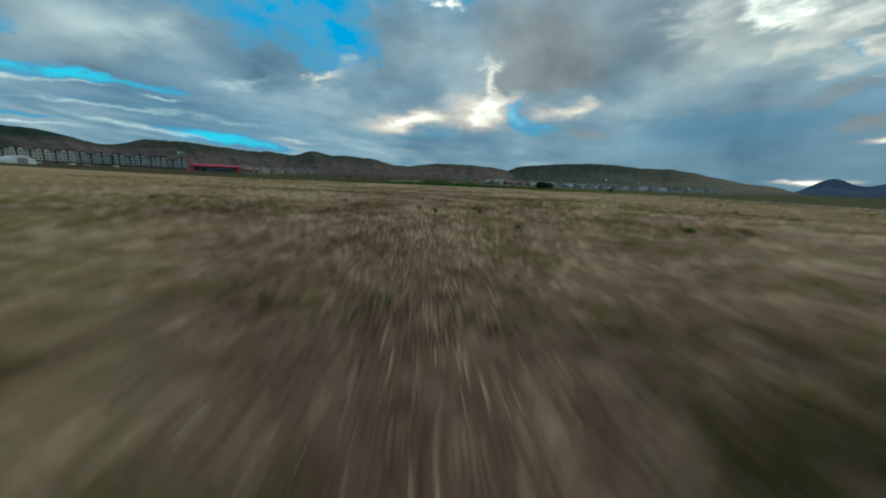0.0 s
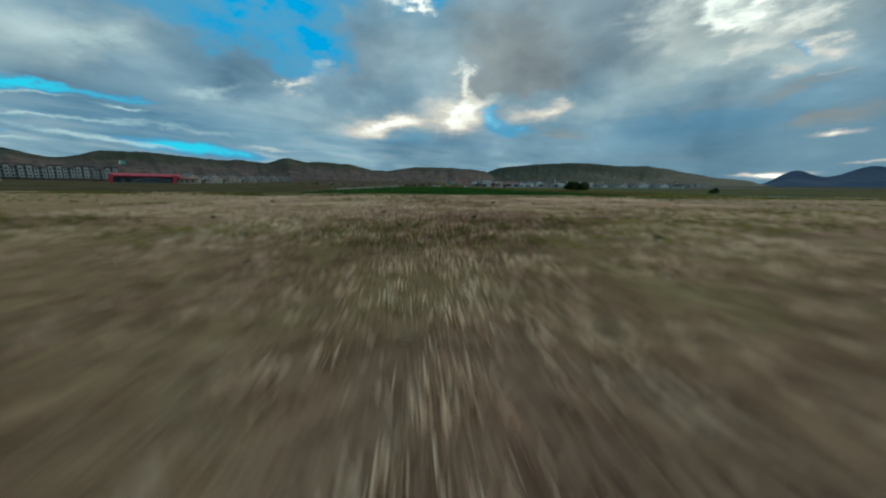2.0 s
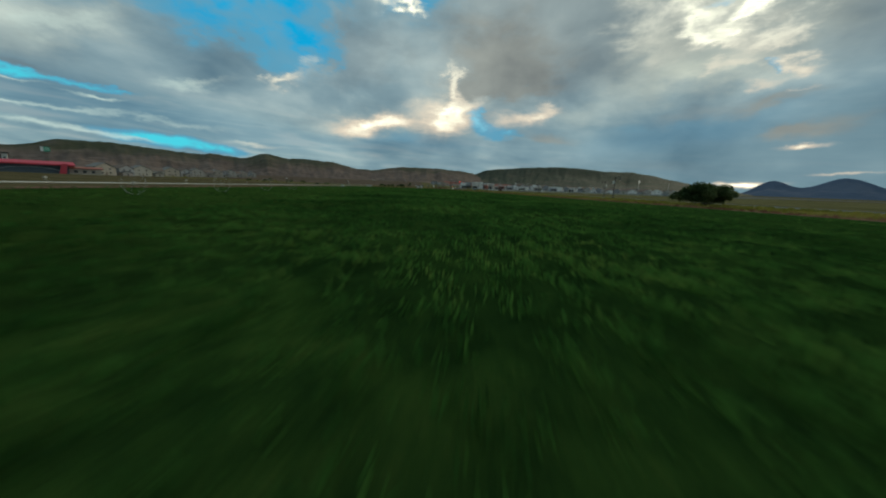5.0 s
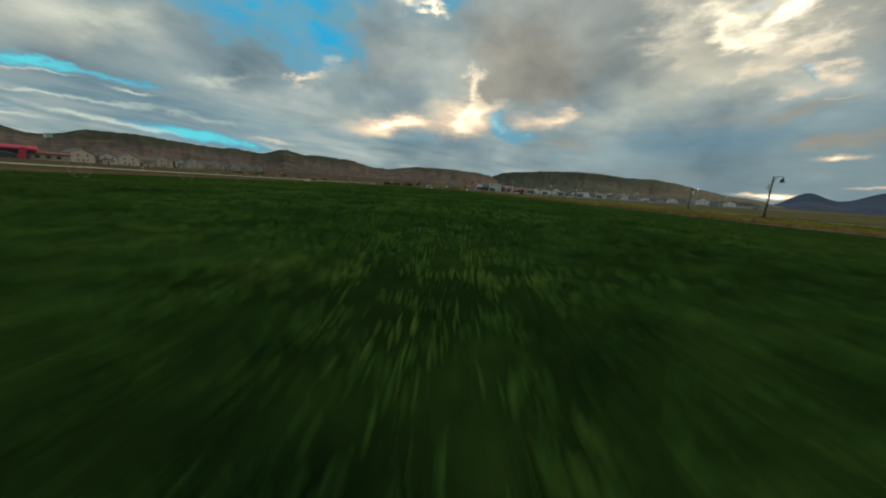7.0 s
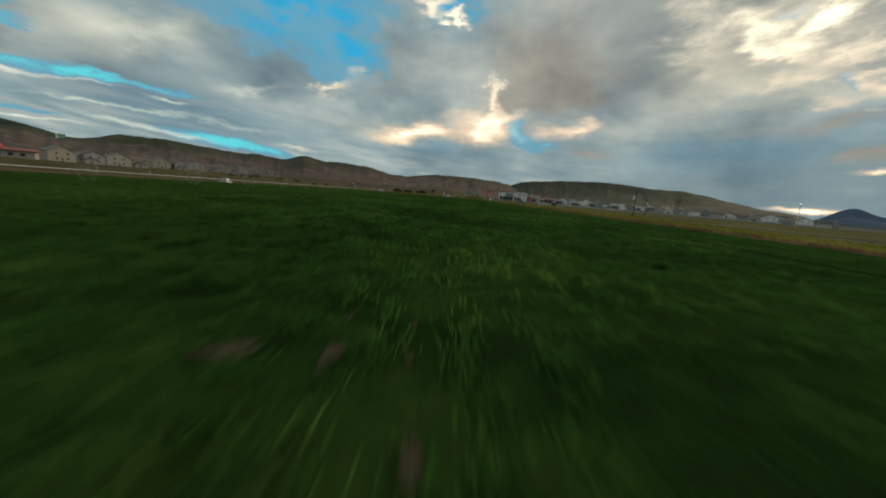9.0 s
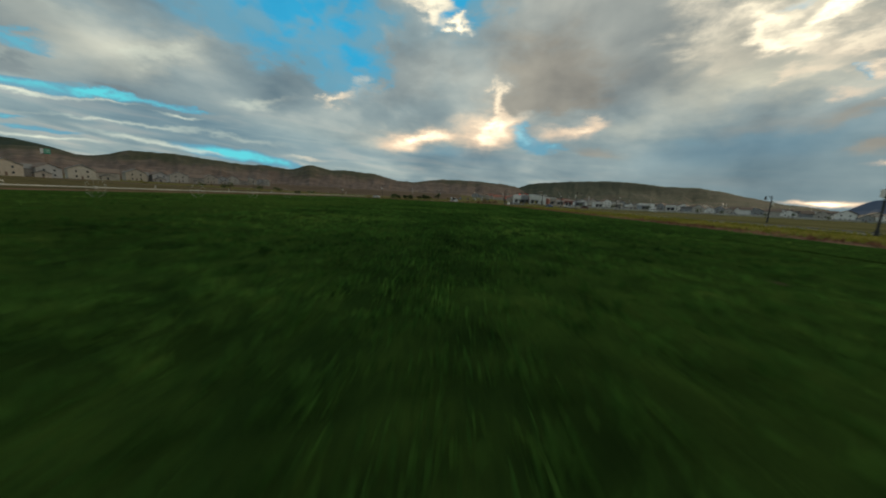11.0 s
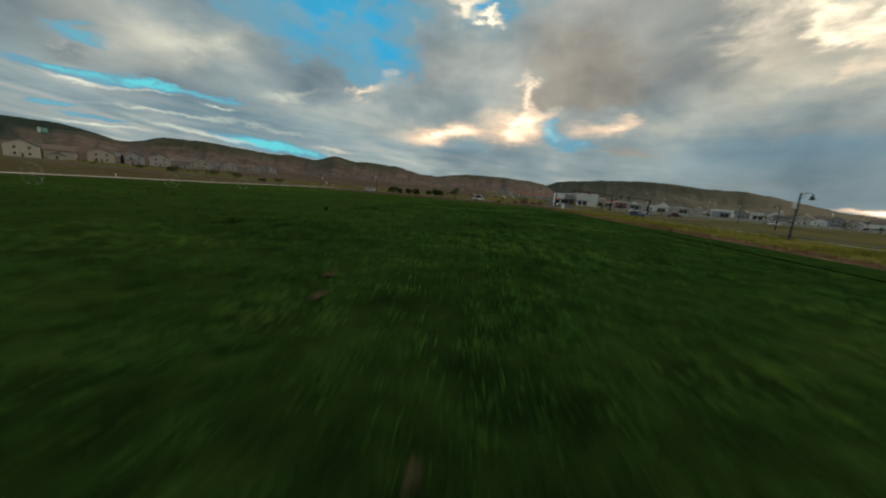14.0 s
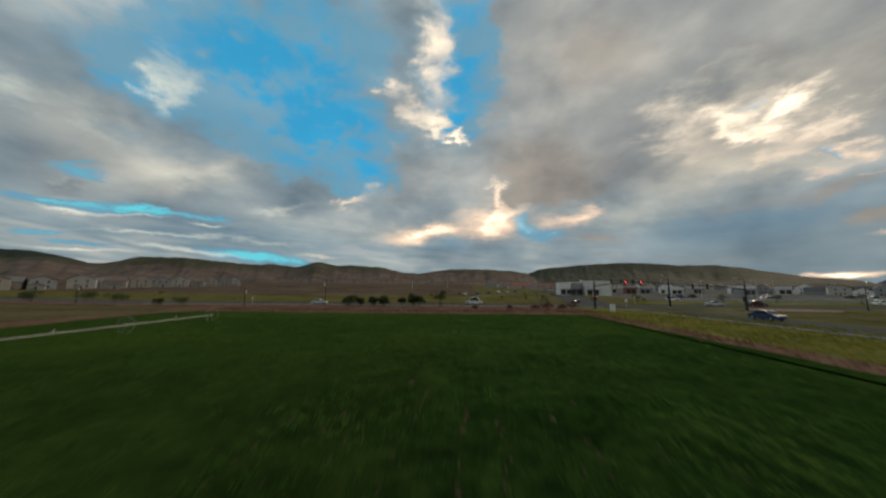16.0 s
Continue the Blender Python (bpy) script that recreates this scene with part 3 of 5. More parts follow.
strip_sheet("road_side", [[(road_mid(y) + d, y) for d in (-6, 0, 6)] for y in range(-200, 412, 12)], 0.012, M_ASPHALT, "worn grey asphalt road beside the field")
strip_sheet("road_cross", [[(x, y) for y in (411, 416, 421, 426)] for x in range(-620, 421, 20)], 0.03, M_ASPHALT, "worn grey asphalt cross road")
strip_sheet("road_ahead", [[(28 + (y - 426) * 0.18 + d, y) for d in (0, 6, 13)] for y in range(426, 760, 18)], 0.05, M_ASPHALT, "grey asphalt road running on towards the hills")
strip_sheet("verge_cross", [[(x, y) for y in (399.5, 404, 410.4)] for x in range(-620, 21, 16)], 0.05, M_RED_DIRT, "bare reddish dirt verge with dry weeds")
strip_sheet("verge_far", [[(x, y) for y in (426.6, 440, 460, 480)] for x in range(-620, 29, 16)], 0.10, M_OLIVE_VERGE, "olive grass beyond the cross road")
strip_sheet("verge_right", [[(x, y) for y in (426.6, 436, 446)] for x in range(52, 421, 16)], 0.08, M_VERGE, "yellow-green grass beyond the cross road")
strip_sheet("lot", [[(x, y) for y in (446, 470, 500, 540)] for x in range(66, 421, 16)], 0.06, M_GRAVEL, "pale gravel lot beyond the crossroads")
strip_sheet("field_path", [[(field_left(y) - 3 + d, y) for d in (-3, 0, 3)] for y in range(100, 396, 10)], 0.02, M_RED_DIRT, "brown dirt track beside the field")


M_SCRUB = mottled("brown_scrub", (0.045, 0.042, 0.020), (0.085, 0.070, 0.036), (0.14, 0.11, 0.065), 0.06)
M_FOOT = mottled("hill_foot_grass", (0.060, 0.044, 0.033), (0.10, 0.074, 0.055), (0.15, 0.115, 0.085), 0.02)
M_ROUGH = mottled("rough_pasture", (0.060, 0.058, 0.024), (0.11, 0.098, 0.044), (0.17, 0.145, 0.078), 0.05)
strip_sheet("scrub_land", [[(x, y) for x in (-620, -420, -260, -180, -140, -100, -70, field_left(y) - 6.2)] for y in range(112, 400, 12)], 0.02, M_SCRUB, "dark brown scrub with olive weeds")
strip_sheet("hill_foot", [[(x, y) for x in range(-900, 30, 60)] for y in range(480, 1200, 40)], 0.12, M_FOOT, "brown dry grass at the foot of the hills")
strip_sheet("pasture_right", [[(road_mid(y) + 6.2 + d, y) for d in (0, 40, 110, 240, 420)] for y in range(-60, 400, 20)], 0.0, M_ROUGH, "rough olive pasture beyond the road")
strip_sheet("verge_corner", [[(x, y) for y in (398, 404, 410.6)] for x in range(44, 421, 16)], 0.01, M_ROUGH, "rough olive grass beside the cross road")
strip_sheet("rough_ground", [[(x, y) for x in range(-20, 461, 20)] for y in [383, 397, 411, 421, 430] + list(range(440, 1201, 20))], -0.03, M_ROUGH, "rough olive-brown ground round the crossroads")
strip_sheet("town_ground", [[(x, y) for x in range(72, 900, 60)] for y in range(540, 1100, 40)], 0.05, M_GRAVEL, "grey-brown ground between the town houses")


def kerb(name, points):
    bm = bmesh.new()
    for (x0, y0), (x1, y1) in zip(points, points[1:]):
        d = (Vector((x1, y1, 0)) - Vector((x0, y0, 0)))
        m = Matrix.Translation(((x0 + x1) / 2, (y0 + y1) / 2, 0.06)) @ Matrix.Rotation(math.atan2(d.y, d.x), 4, "Z") @ Matrix.Diagonal((d.length, 0.18, 0.16, 1))
        bmesh.ops.create_cube(bm, size=1.0, matrix=m)
    return tagged(part(name, bm, M_CONCRETE, None, "grey concrete kerb"), "grey concrete kerb along the road", "kerb", "", "structure")


kerb("kerb", [(road_mid(y) - 6.1, y) for y in range(100, 401, 25)] + [(28.5, 410.6), (-100, 410.6)])

# ---------------------------------------------------------------- hills


def hill(name, a0, a1, near, far, bumps, mat, label, base=0.0, rough=0.12, seed=0.0):
    """A range seen between two bearings: its skyline is a sum of rounded tops (bearing, width, degrees)."""
    na, nr = int((a1 - a0) * 5), 26
    verts, faces = [], []
    for i in range(na + 1):
        a = a0 + (a1 - a0) * i / na
        top = base + sum(h * math.exp(-((a - c) / wd) ** 2) for c, wd, h in bumps)
        top += rough * (noise.noise((a * 0.5, seed, 0)) + 0.6 * noise.noise((a * 1.3, seed, 4)) + 0.3 * noise.noise((a * 3.1, seed, 7)))
        fade = min(1, (a - a0) / 4, (a1 - a) / 4)
        top = max(top, 0.02) * max(0.0, fade) ** 0.7
        for j in range(nr + 2):
            s = min(j / nr, 1.0)
            r = near + (far - near) * s if j <= nr else far * 1.12
            fold = 1 + (0.34 * noise.noise((a * 0.22, s * 3, seed)) + 0.22 * noise.noise((a * 0.7, s * 4, seed + 3)) + 0.12 * noise.noise((a * 1.9, s * 7, seed + 5))) * math.sin(math.pi * s)
            e = top * (0.10 * s + 0.90 * s ** 1.7) * fold if j <= nr else top * 0.5
            verts.append((r * math.sin(radians(a)), 160 + r * math.cos(radians(a)), r * math.tan(radians(e)) - 0.5))
    k = nr + 2
    for i in range(na):
        for j in range(k - 1):
            p = i * k + j
            faces.append((p, p + 1, p + k + 1, p + k))
    ob = mesh_object(name, verts, faces, mat, label, "structure", True)
    return tagged(ob, label, "hill")


hill("hill_west", -96, -47, 900, 3300, ((-53, 3, 0.5), (-57, 5, 1.2), (-68, 10, 1.3), (-84, 9, 1.6)), M_HILL_GREEN, "dark olive grassy hill", 2.35, 0.10, 1.0)
hill("hill_main", -66, 13, 700, 2900, ((-46, 2.5, 1.15), (-42, 3, 1.16), (-37, 4, 1.02), (-31, 3, 0.91), (-25, 2.6, 1.5), (-20, 3, 1.07), (-15.5, 3, 0.85), (-8.6, 1.1, -0.12),
                                        (-4, 3, 0.55), (1, 3.5, 0.63), (6, 3, 0.35), (9.3, 1.4, -0.2), (-58, 6, 0.4), (-53, 2.6, 0.55)), M_HILL, "brown dry hillside with an olive crest", 2.6, 0.14, 2.0)
hill("hill_right", 0, 54, 1000, 3500, ((6.5, 2.6, 1.2), (11, 4, 2.1), (16, 5, 2.15), (22, 6, 2.77), (29, 6, 2.55), (35, 4, 1.95), (40, 3.5, 1.42), (45, 3, 0.95)), M_HILL_GREEN, "dark green long hill", 0.0, 0.13, 4.0)
# its haze is only the blue in the material
hill("hill_far", 43, 90, 2600, 4350, ((49.4, 2.0, 1.6), (55.2, 2.7, 1.7), (52, 7, 0.6), (68, 10, 1.6)), M_HILL_FAR, "far mountain coloured blue for haze", 0.0, 0.06, 5.0)
hill("hill_behind", 95, 270, 1500, 3800, ((120, 20, 1.6), (160, 22, 2.0), (205, 25, 1.7), (250, 16, 2.4)), M_HILL, "brown hills on the far side of the valley", 0.0, 0.1, 6.0)

# ---------------------------------------------------------------- grasses


def grass(name, spots, height, spread, count, width, mat, label, seed, root_z=None):
    """Clumps of bent blades standing on the ground, in one mesh."""
    rng = np.random.default_rng(seed)
    n = len(spots)
    at = np.repeat(spots, count, axis=0)
    m = n * count
    way = rng.uniform(0, 2 * np.pi, m)
    out = rng.uniform(0, spread, m)
    root = np.c_[at[:, 0] + np.cos(way) * out, at[:, 1] + np.sin(way) * out, np.full(m, -0.02) if root_z is None else np.repeat(root_z, count)]
    tall = height * rng.uniform(0.55, 1.25, m) * np.repeat(rng.uniform(0.6, 1.3, n), count)
    lean = rng.uniform(0.1, 0.7, m) * tall
    lw = way + rng.normal(0, 0.8, m)
    side = np.c_[-np.sin(lw), np.cos(lw), np.zeros(m)] * (width * rng.uniform(0.6, 1.4, m))[:, None]
    mid = root + np.c_[np.cos(lw) * lean * 0.35, np.sin(lw) * lean * 0.35, tall * 0.6]
    tip = root + np.c_[np.cos(lw) * lean, np.sin(lw) * lean, tall]
    v = np.stack([root - side * 0.6, root + side * 0.6, mid + side, mid - side, tip], 1).reshape(-1, 3)
    base = np.arange(m) * 5
    loops = np.stack([base, base + 1, base + 2, base + 3, base + 3, base + 2, base + 4], 1).ravel()
    me = bpy.data.meshes.new(name)
    me.vertices.add(len(v))
    me.vertices.foreach_set("co", v.ravel())
    me.loops.add(len(loops))
    me.loops.foreach_set("vertex_index", loops)
    me.polygons.add(m * 2)
    me.polygons.foreach_set("loop_start", np.stack([np.arange(m) * 7, np.arange(m) * 7 + 4], 1).ravel())
    me.update(calc_edges=True)
    me.materials.append(mat)
    return tagged(new(name, me), label, "grass", "", "stuff")


rng = np.random.default_rng(7)


def scatter(n, x0, x1, y0, y1, power=1.0):
    """Spots that crowd towards the middle line."""
    u = rng.uniform(-1, 1, n)
    return np.c_[(x0 + x1) / 2 + (x1 - x0) / 2 * np.sign(u) * np.abs(u) ** power, rng.uniform(y0, y1, n)]


def patchy(spots, scale, cut, seed, long=1.0):
    keep = [noise.noise((x * scale / long, y * scale, seed)) + 0.35 * noise.noise((x * scale * 4, y * scale * 4, seed)) > cut for x, y in spots]
    return spots[np.array(keep)]


patches = [(rng.uniform(-14, 16), rng.uniform(112, 370), rng.uniform(0.08, 0.22), rng.uniform(0.12, 0.40)) for k in range(26)]


def worn_line(x0, y0, x1, y1, much):
    """Short scraps of bare soil along a wheel rut."""
    y = y0
    while y < y1:
        f = (y - y0) / (y1 - y0)
        patches.append((x0 + (x1 - x0) * f + rng.normal(0, 0.09), y, 0.02 + 0.10 * rng.random() ** 2, rng.uniform(0.06, 0.24)))
        y += rng.uniform(0.3, 1.1) / much


worn_line(1.75, 245.0, 1.5, 247.4, 1.5)
worn_line(1.75, 254.4, 1.6, 256.6, 1.8)
worn_line(1.1, 303.0, 0.65, 307.6, 1.6)
worn_line(0.7, 307.6, 0.3, 320.0, 0.5)
worn_line(1.0, 284.0, 0.9, 286.0, 0.4)
worn_line(3.98, 179.6, 3.1, 183.6, 1.4)
worn_line(4.4, 188.6, 4.3, 192.2, 1.0)
worn_line(3.75, 188.6, 3.6, 192.4, 0.7)
worn_line(4.9, 246.0, 4.6, 254.0, 0.3)
worn_line(2.0, 314.2, 0.3, 316.4, 0.6)
worn_line(-0.85, 263.6, -1.5, 273.0, 1.6)
worn_line(0.45, 273.2, 0.2, 276.5, 0.9)
for x, y1 in ((-9.6, 336), (-8.2, 335), (-7.0, 340), (-5.2, 338), (-3.5, 336), (-2.3, 335), (-0.2, 338), (0.4, 334), (2.3, 336), (3.6, 334)):
    worn_line(x, 328.0, x + 0.3, y1, 0.9)
patches += [(0.5, 303.5, 0.12, 0.14), (-0.1, 303.1, 0.14, 0.12), (-1.2, 303.2, 0.10, 0.12), (-6.3, 314.5, 0.26, 0.16), (-2.0, 288.8, 0.12, 0.30), (-1.5, 287.3, 0.10, 0.3), (3.0, 190.7, 0.22, 0.16), (4.2, 142.6, 0.14, 0.16),
            (-0.1, 257.9, 0.30, 0.16), (3.7, 258.3, 0.26, 0.16), (0.2, 254.7, 0.16, 0.12), (5.8, 182.0, 0.22, 0.18), (-3.9, 315.7, 0.14, 0.12), (-0.5, 314.5, 0.1, 0.12)]


def bare_soil():
    """Thin crusts of pale soil where the crop failed."""
    verts, faces = [], []
    for x, y, rx, ry in patches:
        ring = []
        for k in range(26):
            a = 2 * math.pi * k / 26
            q = 1 + 0.6 * noise.noise((x + math.cos(a), y + math.sin(a), 5.0)) + 0.8 * noise.noise((x + 3.5 * math.cos(a), y + 3.5 * math.sin(a), 9.0))
            ring.append(len(verts))
            verts.append((x + rx * q * math.cos(a), y + ry * q * math.sin(a), 0.045 + 0.0006 * (len(faces) % 60)))
        faces.append(tuple(ring))
    ob = mesh_object("bare_soil", verts, faces, mottled("pale_soil", (0.026, 0.026, 0.012), (0.058, 0.049, 0.028), (0.125, 0.100, 0.066), 7.0), "pale bare soil patches in the alfalfa", "stuff")
    return tagged(ob, "pale bare soil patches in the alfalfa", "soil")


bare_soil()


def off_bare(spots):
    keep = np.ones(len(spots), bool)
    for x, y, rx, ry in patches:
        keep &= ((spots[:, 0] - x) / rx) ** 2 + ((spots[:, 1] - y) / ry) ** 2 > 0.30
    return spots[keep]


LATTICE = np.random.default_rng(3).uniform(-1, 1, (256, 256))


def soft_noise(x, y):
    """Smooth lattice noise over arrays of places."""
    i, j = np.floor(x).astype(int), np.floor(y).astype(int)
    f, g = x - i, y - j
    f, g = f * f * (3 - 2 * f), g * g * (3 - 2 * g)
    at = lambda a, b: LATTICE[a % 256, b % 256]
    return (at(i, j) * (1 - f) + at(i + 1, j) * f) * (1 - g) + (at(i, j + 1) * (1 - f) + at(i + 1, j + 1) * f) * g


def canopy_height(x, y):
    """The closed top of the crop: mounds of leaf, faint drilled rows, hollows where it failed."""
    h = 0.10 + 0.075 * soft_noise(x * 0.9, y * 0.75) + 0.075 * soft_noise(x * 2.3 + 40, y * 1.9) + 0.04 * soft_noise(x * 4.1, y * 3.6 + 90) + 0.02 * np.sin(2 * np.pi * (x + 0.012 * y) / 0.75)
    for px, py, rx, ry in patches:
        d = ((x - px) / (rx * 1.5 + 0.1)) ** 2 + ((y - py) / (ry * 1.5 + 0.1)) ** 2
        h = np.where(d < 1.6, np.minimum(h, 0.04 + 0.05 * d), h)
    return np.maximum(0.03, h)


def crop_canopy():
    nx, ny = 140, 980
    x, y = np.meshgrid(-12.0 + 0.215 * np.arange(nx), 101.0 + 0.26 * np.arange(ny))
    rim = np.minimum(np.clip((y - 103.5 - 2.2 * soft_noise(y * 0.0, x * 0.4)) / 2.5, 0, 1), np.clip((356 - y) / 3, 0, 1))
    rim = np.minimum(rim, np.minimum(np.clip((x + 12) / 3, 0, 1), np.clip((17.9 - x) / 3, 0, 1)))
    z = canopy_height(x, y) * rim - 0.02
    i, j = np.meshgrid(np.arange(nx - 1), np.arange(ny - 1))
    k = (j * nx + i).ravel()
    faces = np.stack([k, k + 1, k + nx + 1, k + nx], 1)
    ob = mesh_object("alfalfa_canopy", np.stack([x, y, z], 2).reshape(-1, 3).tolist(), faces.tolist(), M_FIELD, "closed dark green leaf canopy of the alfalfa", "stuff", True)
    return tagged(ob, "closed dark green leaf canopy of the alfalfa", "crop")


crop_canopy()
dry = np.r_[scatter(26000, -24, 20, -2, 103, 1.3), scatter(10000, -70, 70, 0, 110)]
wayside = scatter(38000, -9.5, 4.5, -1, 102, 1.25)
front = scatter(8000, -64, 62, 95, 106)
grass("green_grass", patchy(front, 0.30, 0.0, 8.0, 5.0), 0.16, 0.22, 8, 0.024, M_VERGE_BLADE, "yellow-green weeds before the alfalfa", 12)
grass("dry_grass", patchy(np.r_[dry, scatter(7000, -24, 20, 66, 103, 1.4)], 0.35, -0.25, 1.0), 0.17, 0.24, 7, 0.010, M_STRAW, "dry straw-coloured grass", 1)
grass("dry_grass", patchy(wayside, 0.5, -0.4, 1.0), 0.13, 0.15, 5, 0.008, M_STUBBLE, "short fine straw-coloured stubble", 9)
grass("green_grass", patchy(np.r_[scatter(20000, -26, 22, -2, 92, 1.2), scatter(20000, -70, 70, 0, 108)], 0.12, 0.14, 5.0, 2.2), 0.16, 0.22, 7, 0.018, M_WEED, "olive green weeds among the straw", 2)
belts = np.r_[patchy(scatter(2600, -16, 12, 28.0, 30.6, 1.0), 0.35, -0.15, 7.0, 2.0), patchy(scatter(900, -9, 7, 0.2, 1.6, 1.0), 0.5, 0.0, 2.0), patchy(scatter(1400, -16, 6, 45.5, 48.0, 1.0), 0.4, -0.05, 6.0, 2.0)]
grass("green_grass", belts, 0.15, 0.20, 8, 0.014, M_BELT, "fresh olive green weeds in a belt across the straw", 21)
crop = off_bare(np.r_[patchy(scatter(5000, -34, 33, 94, 107), 0.25, 0.05, 3.0, 3.0), scatter(48000, -10, 15, 104, 338, 1.25), scatter(18000, -40, 31, 104, 384)])
crop[:, 0] += 0.12 * np.sin(2 * np.pi * (crop[:, 0] + 0.012 * crop[:, 1]) / 0.75)      # drilled rows
crop = patchy(crop, 0.5, -0.75, 2.0)
inside = (crop[:, 0] > -11) & (crop[:, 0] < 17) & (crop[:, 1] > 107) & (crop[:, 1] < 352)
grass("alfalfa", crop, 0.14, 0.24, 9, 0.0135, M_GREENBLADE, "dark green alfalfa plants", 3, np.where(inside, canopy_height(crop[:, 0], crop[:, 1]) - 0.05, -0.02))
edge = np.array([(field_right(y) + rng.uniform(3.2, 24), y) for y in rng.uniform(110, 395, 16000)])
grass("verge_grass", edge, 0.22, 0.3, 6, 0.03, M_VERGE_BLADE, "rough yellow-green verge grass", 4)
rim = np.array([(field_right(y) + rng.normal(1.8, 1.0), y) for y in rng.uniform(110, 392, 2600)] + [(x, rng.normal(391, 4)) for x in rng.uniform(-60, 24, 2600)])
grass("edge_weeds", rim, 0.26, 0.22, 6, 0.02, M_RED_WEED, "reddish dry weeds along the field edge", 5)

# ---------------------------------------------------------------- street furniture


def street_lamp(x, y, turn, height=5.4, arm=1.25, sign=True):
    """A black post with a scrolled arm and a bell lantern."""
    t = thing("street_lamp", x, y, turn, rise(x, y))
    bm = bmesh.new()
    for r, z0, z1 in ((0.24, -0.1, 0.12), (0.19, 0.12, 0.55), (0.13, 0.55, 0.75)):
        tube(bm, (0, 0, z0), (0, 0, z1), r, r * 0.85, 14)
    part("base", bm, M_BLACK, t)
    part("pole", tube(bmesh.new(), (0, 0, 0.7), (0, 0, height), 0.11, 0.08, 12), M_BLACK, t)
    bm = bmesh.new()
    points = [(0, 0, height - 0.35), (arm * 0.3, 0, height + 0.02), (arm * 0.65, 0, height + 0.12), (arm, 0, height + 0.02)]
    for a, b in zip(points, points[1:]):
        tube(bm, a, b, 0.03, 0.03, 8)
    tube(bm, (0, 0, height - 0.75), (arm * 0.55, 0, height + 0.08), 0.018, 0.018, 6)
    part("arm", bm, M_BLACK, t)
    bm = bmesh.new()
    for r0, r1, z0, z1 in ((0.05, 0.07, 0.0, -0.16), (0.10, 0.16, -0.16, -0.34), (0.16, 0.29, -0.34, -0.58), (0.29, 0.29, -0.58, -0.62)):
        tube(bm, (arm, 0, height + z0), (arm, 0, height + z1), r0, r1, 14)
    lantern = part("lantern", bm, M_BLACK, t)
    bm = bmesh.new()
    bmesh.ops.create_uvsphere(bm, u_segments=12, v_segments=6, radius=0.2, matrix=Matrix.Translation((arm, 0, height - 0.62)) @ Matrix.Diagonal((1, 1, 0.5, 1)))
    part("globe", bm, M_STEEL, lantern, "pale frosted globe")
    bm = bmesh.new()
    tube(bm, (0, 0, height), (0, 0, height + 0.12), 0.075, 0.02, 10)
    part("finial", bm, M_BLACK, t)
    if sign:
        part("sign_plate", box(bmesh.new(), -0.55, -0.08, -0.025, 0.025, height - 1.75, height - 0.95, 0.02), M_WHITE, t, "pale sign plate")
        for z in (height - 1.0, height - 1.7):
            part("bracket", tube(bmesh.new(), (0, 0, z), (-0.5, 0, z), 0.016, 0.016, 6), M_BLACK, t)
    return tagged(t, "black cast metal street lamp with a bell lantern", "street lamp", "street lamps along the road")


def signal_mast(x, y, turn, height, arm, heads, lit=True):
    """A dark traffic mast: the arm runs along its own x."""
    t = thing("traffic_signal", x, y, turn, rise(x, y))
    bm = tube(bmesh.new(), (0, 0, -0.1), (0, 0, 0.25), 0.32, 0.28, 14)
    part("base", bm, M_CONCRETE, t)
    part("pole", tube(bmesh.new(), (0, 0, 0.2), (0, 0, height), 0.24, 0.17, 14), M_BLACK, t)
    bm = bmesh.new()
    top = [(0, 0, height - 0.9), (arm * 0.35, 0, height - 0.35), (arm * 0.7, 0, height - 0.1), (arm, 0, height)]
    for k, (a, b) in enumerate(zip(top, top[1:])):
        tube(bm, a, b, 0.15 - 0.03 * k, 0.125 - 0.03 * k, 10)
    part("arm", bm, M_BLACK, t)

    def head(px, pz, where):
        h = part("signal_head", box(bmesh.new(), px - 0.19, px + 0.19, -0.16, 0.12, pz - 0.55, pz + 0.55, 0.04), M_BLACK, where)
        for n, (mat, tone) in enumerate(((M_RED_LIGHT if lit else M_DARK_PANEL, "lit red lens" if lit else "dark red lens"), (M_DARK_PANEL, "dark amber lens"), (M_DARK_PANEL, "dark green lens"))):
            z = pz + 0.34 - 0.34 * n
            part("lens", tube(bmesh.new(), (px, -0.16, z), (px, -0.20, z), 0.12, 0.12, 12), mat, h, tone)
        return h

    for d in heads:
        head(d, height - 0.35 + 0.3 * (d / arm - 0.5), t)
    head(0.32, 2.7, t)
    bm = bmesh.new()
    tube(bm, (0, 0, height), (0, 0, height + 1.2), 0.09, 0.06, 10)
    tube(bm, (0, 0, height + 1.2), (1.2, 0, height + 1.45), 0.04, 0.04, 8)
    part("light_bracket", bm, M_BLACK, t)
    part("light_head", box(bmesh.new(), 1.0, 1.75, -0.14, 0.14, height + 1.38, height + 1.52, 0.03), M_STEEL, t)
    return tagged(t, "black steel traffic signal mast with a long arm", "traffic signal", "signals at the crossroads")


for y in (192.6, 258.5, 324.4):
    street_lamp(lamp_line(y), y, 0)
for x, y in ((68.3, 231.0), (67.6, 297.4), (66.9, 363.8)):
    street_lamp(x, y, 180)
street_lamp(-42.5, 407.5, 0, 7.0, 1.5)
street_lamp(-65.5, 407.0, 180, 5.0, 1.1)
street_lamp(-118.0, 407.5, 180, 5.4, 1.1)
street_lamp(88.0, 405.0, 0, 5.2, 1.1, False)
signal_mast(25.5, 399.5, 18, 6.3, 13.5, (8.5, 12.8))
signal_mast(47.6, 409.5, 184, 6.9, 15.0, (9.0, 12.0, 14.5))
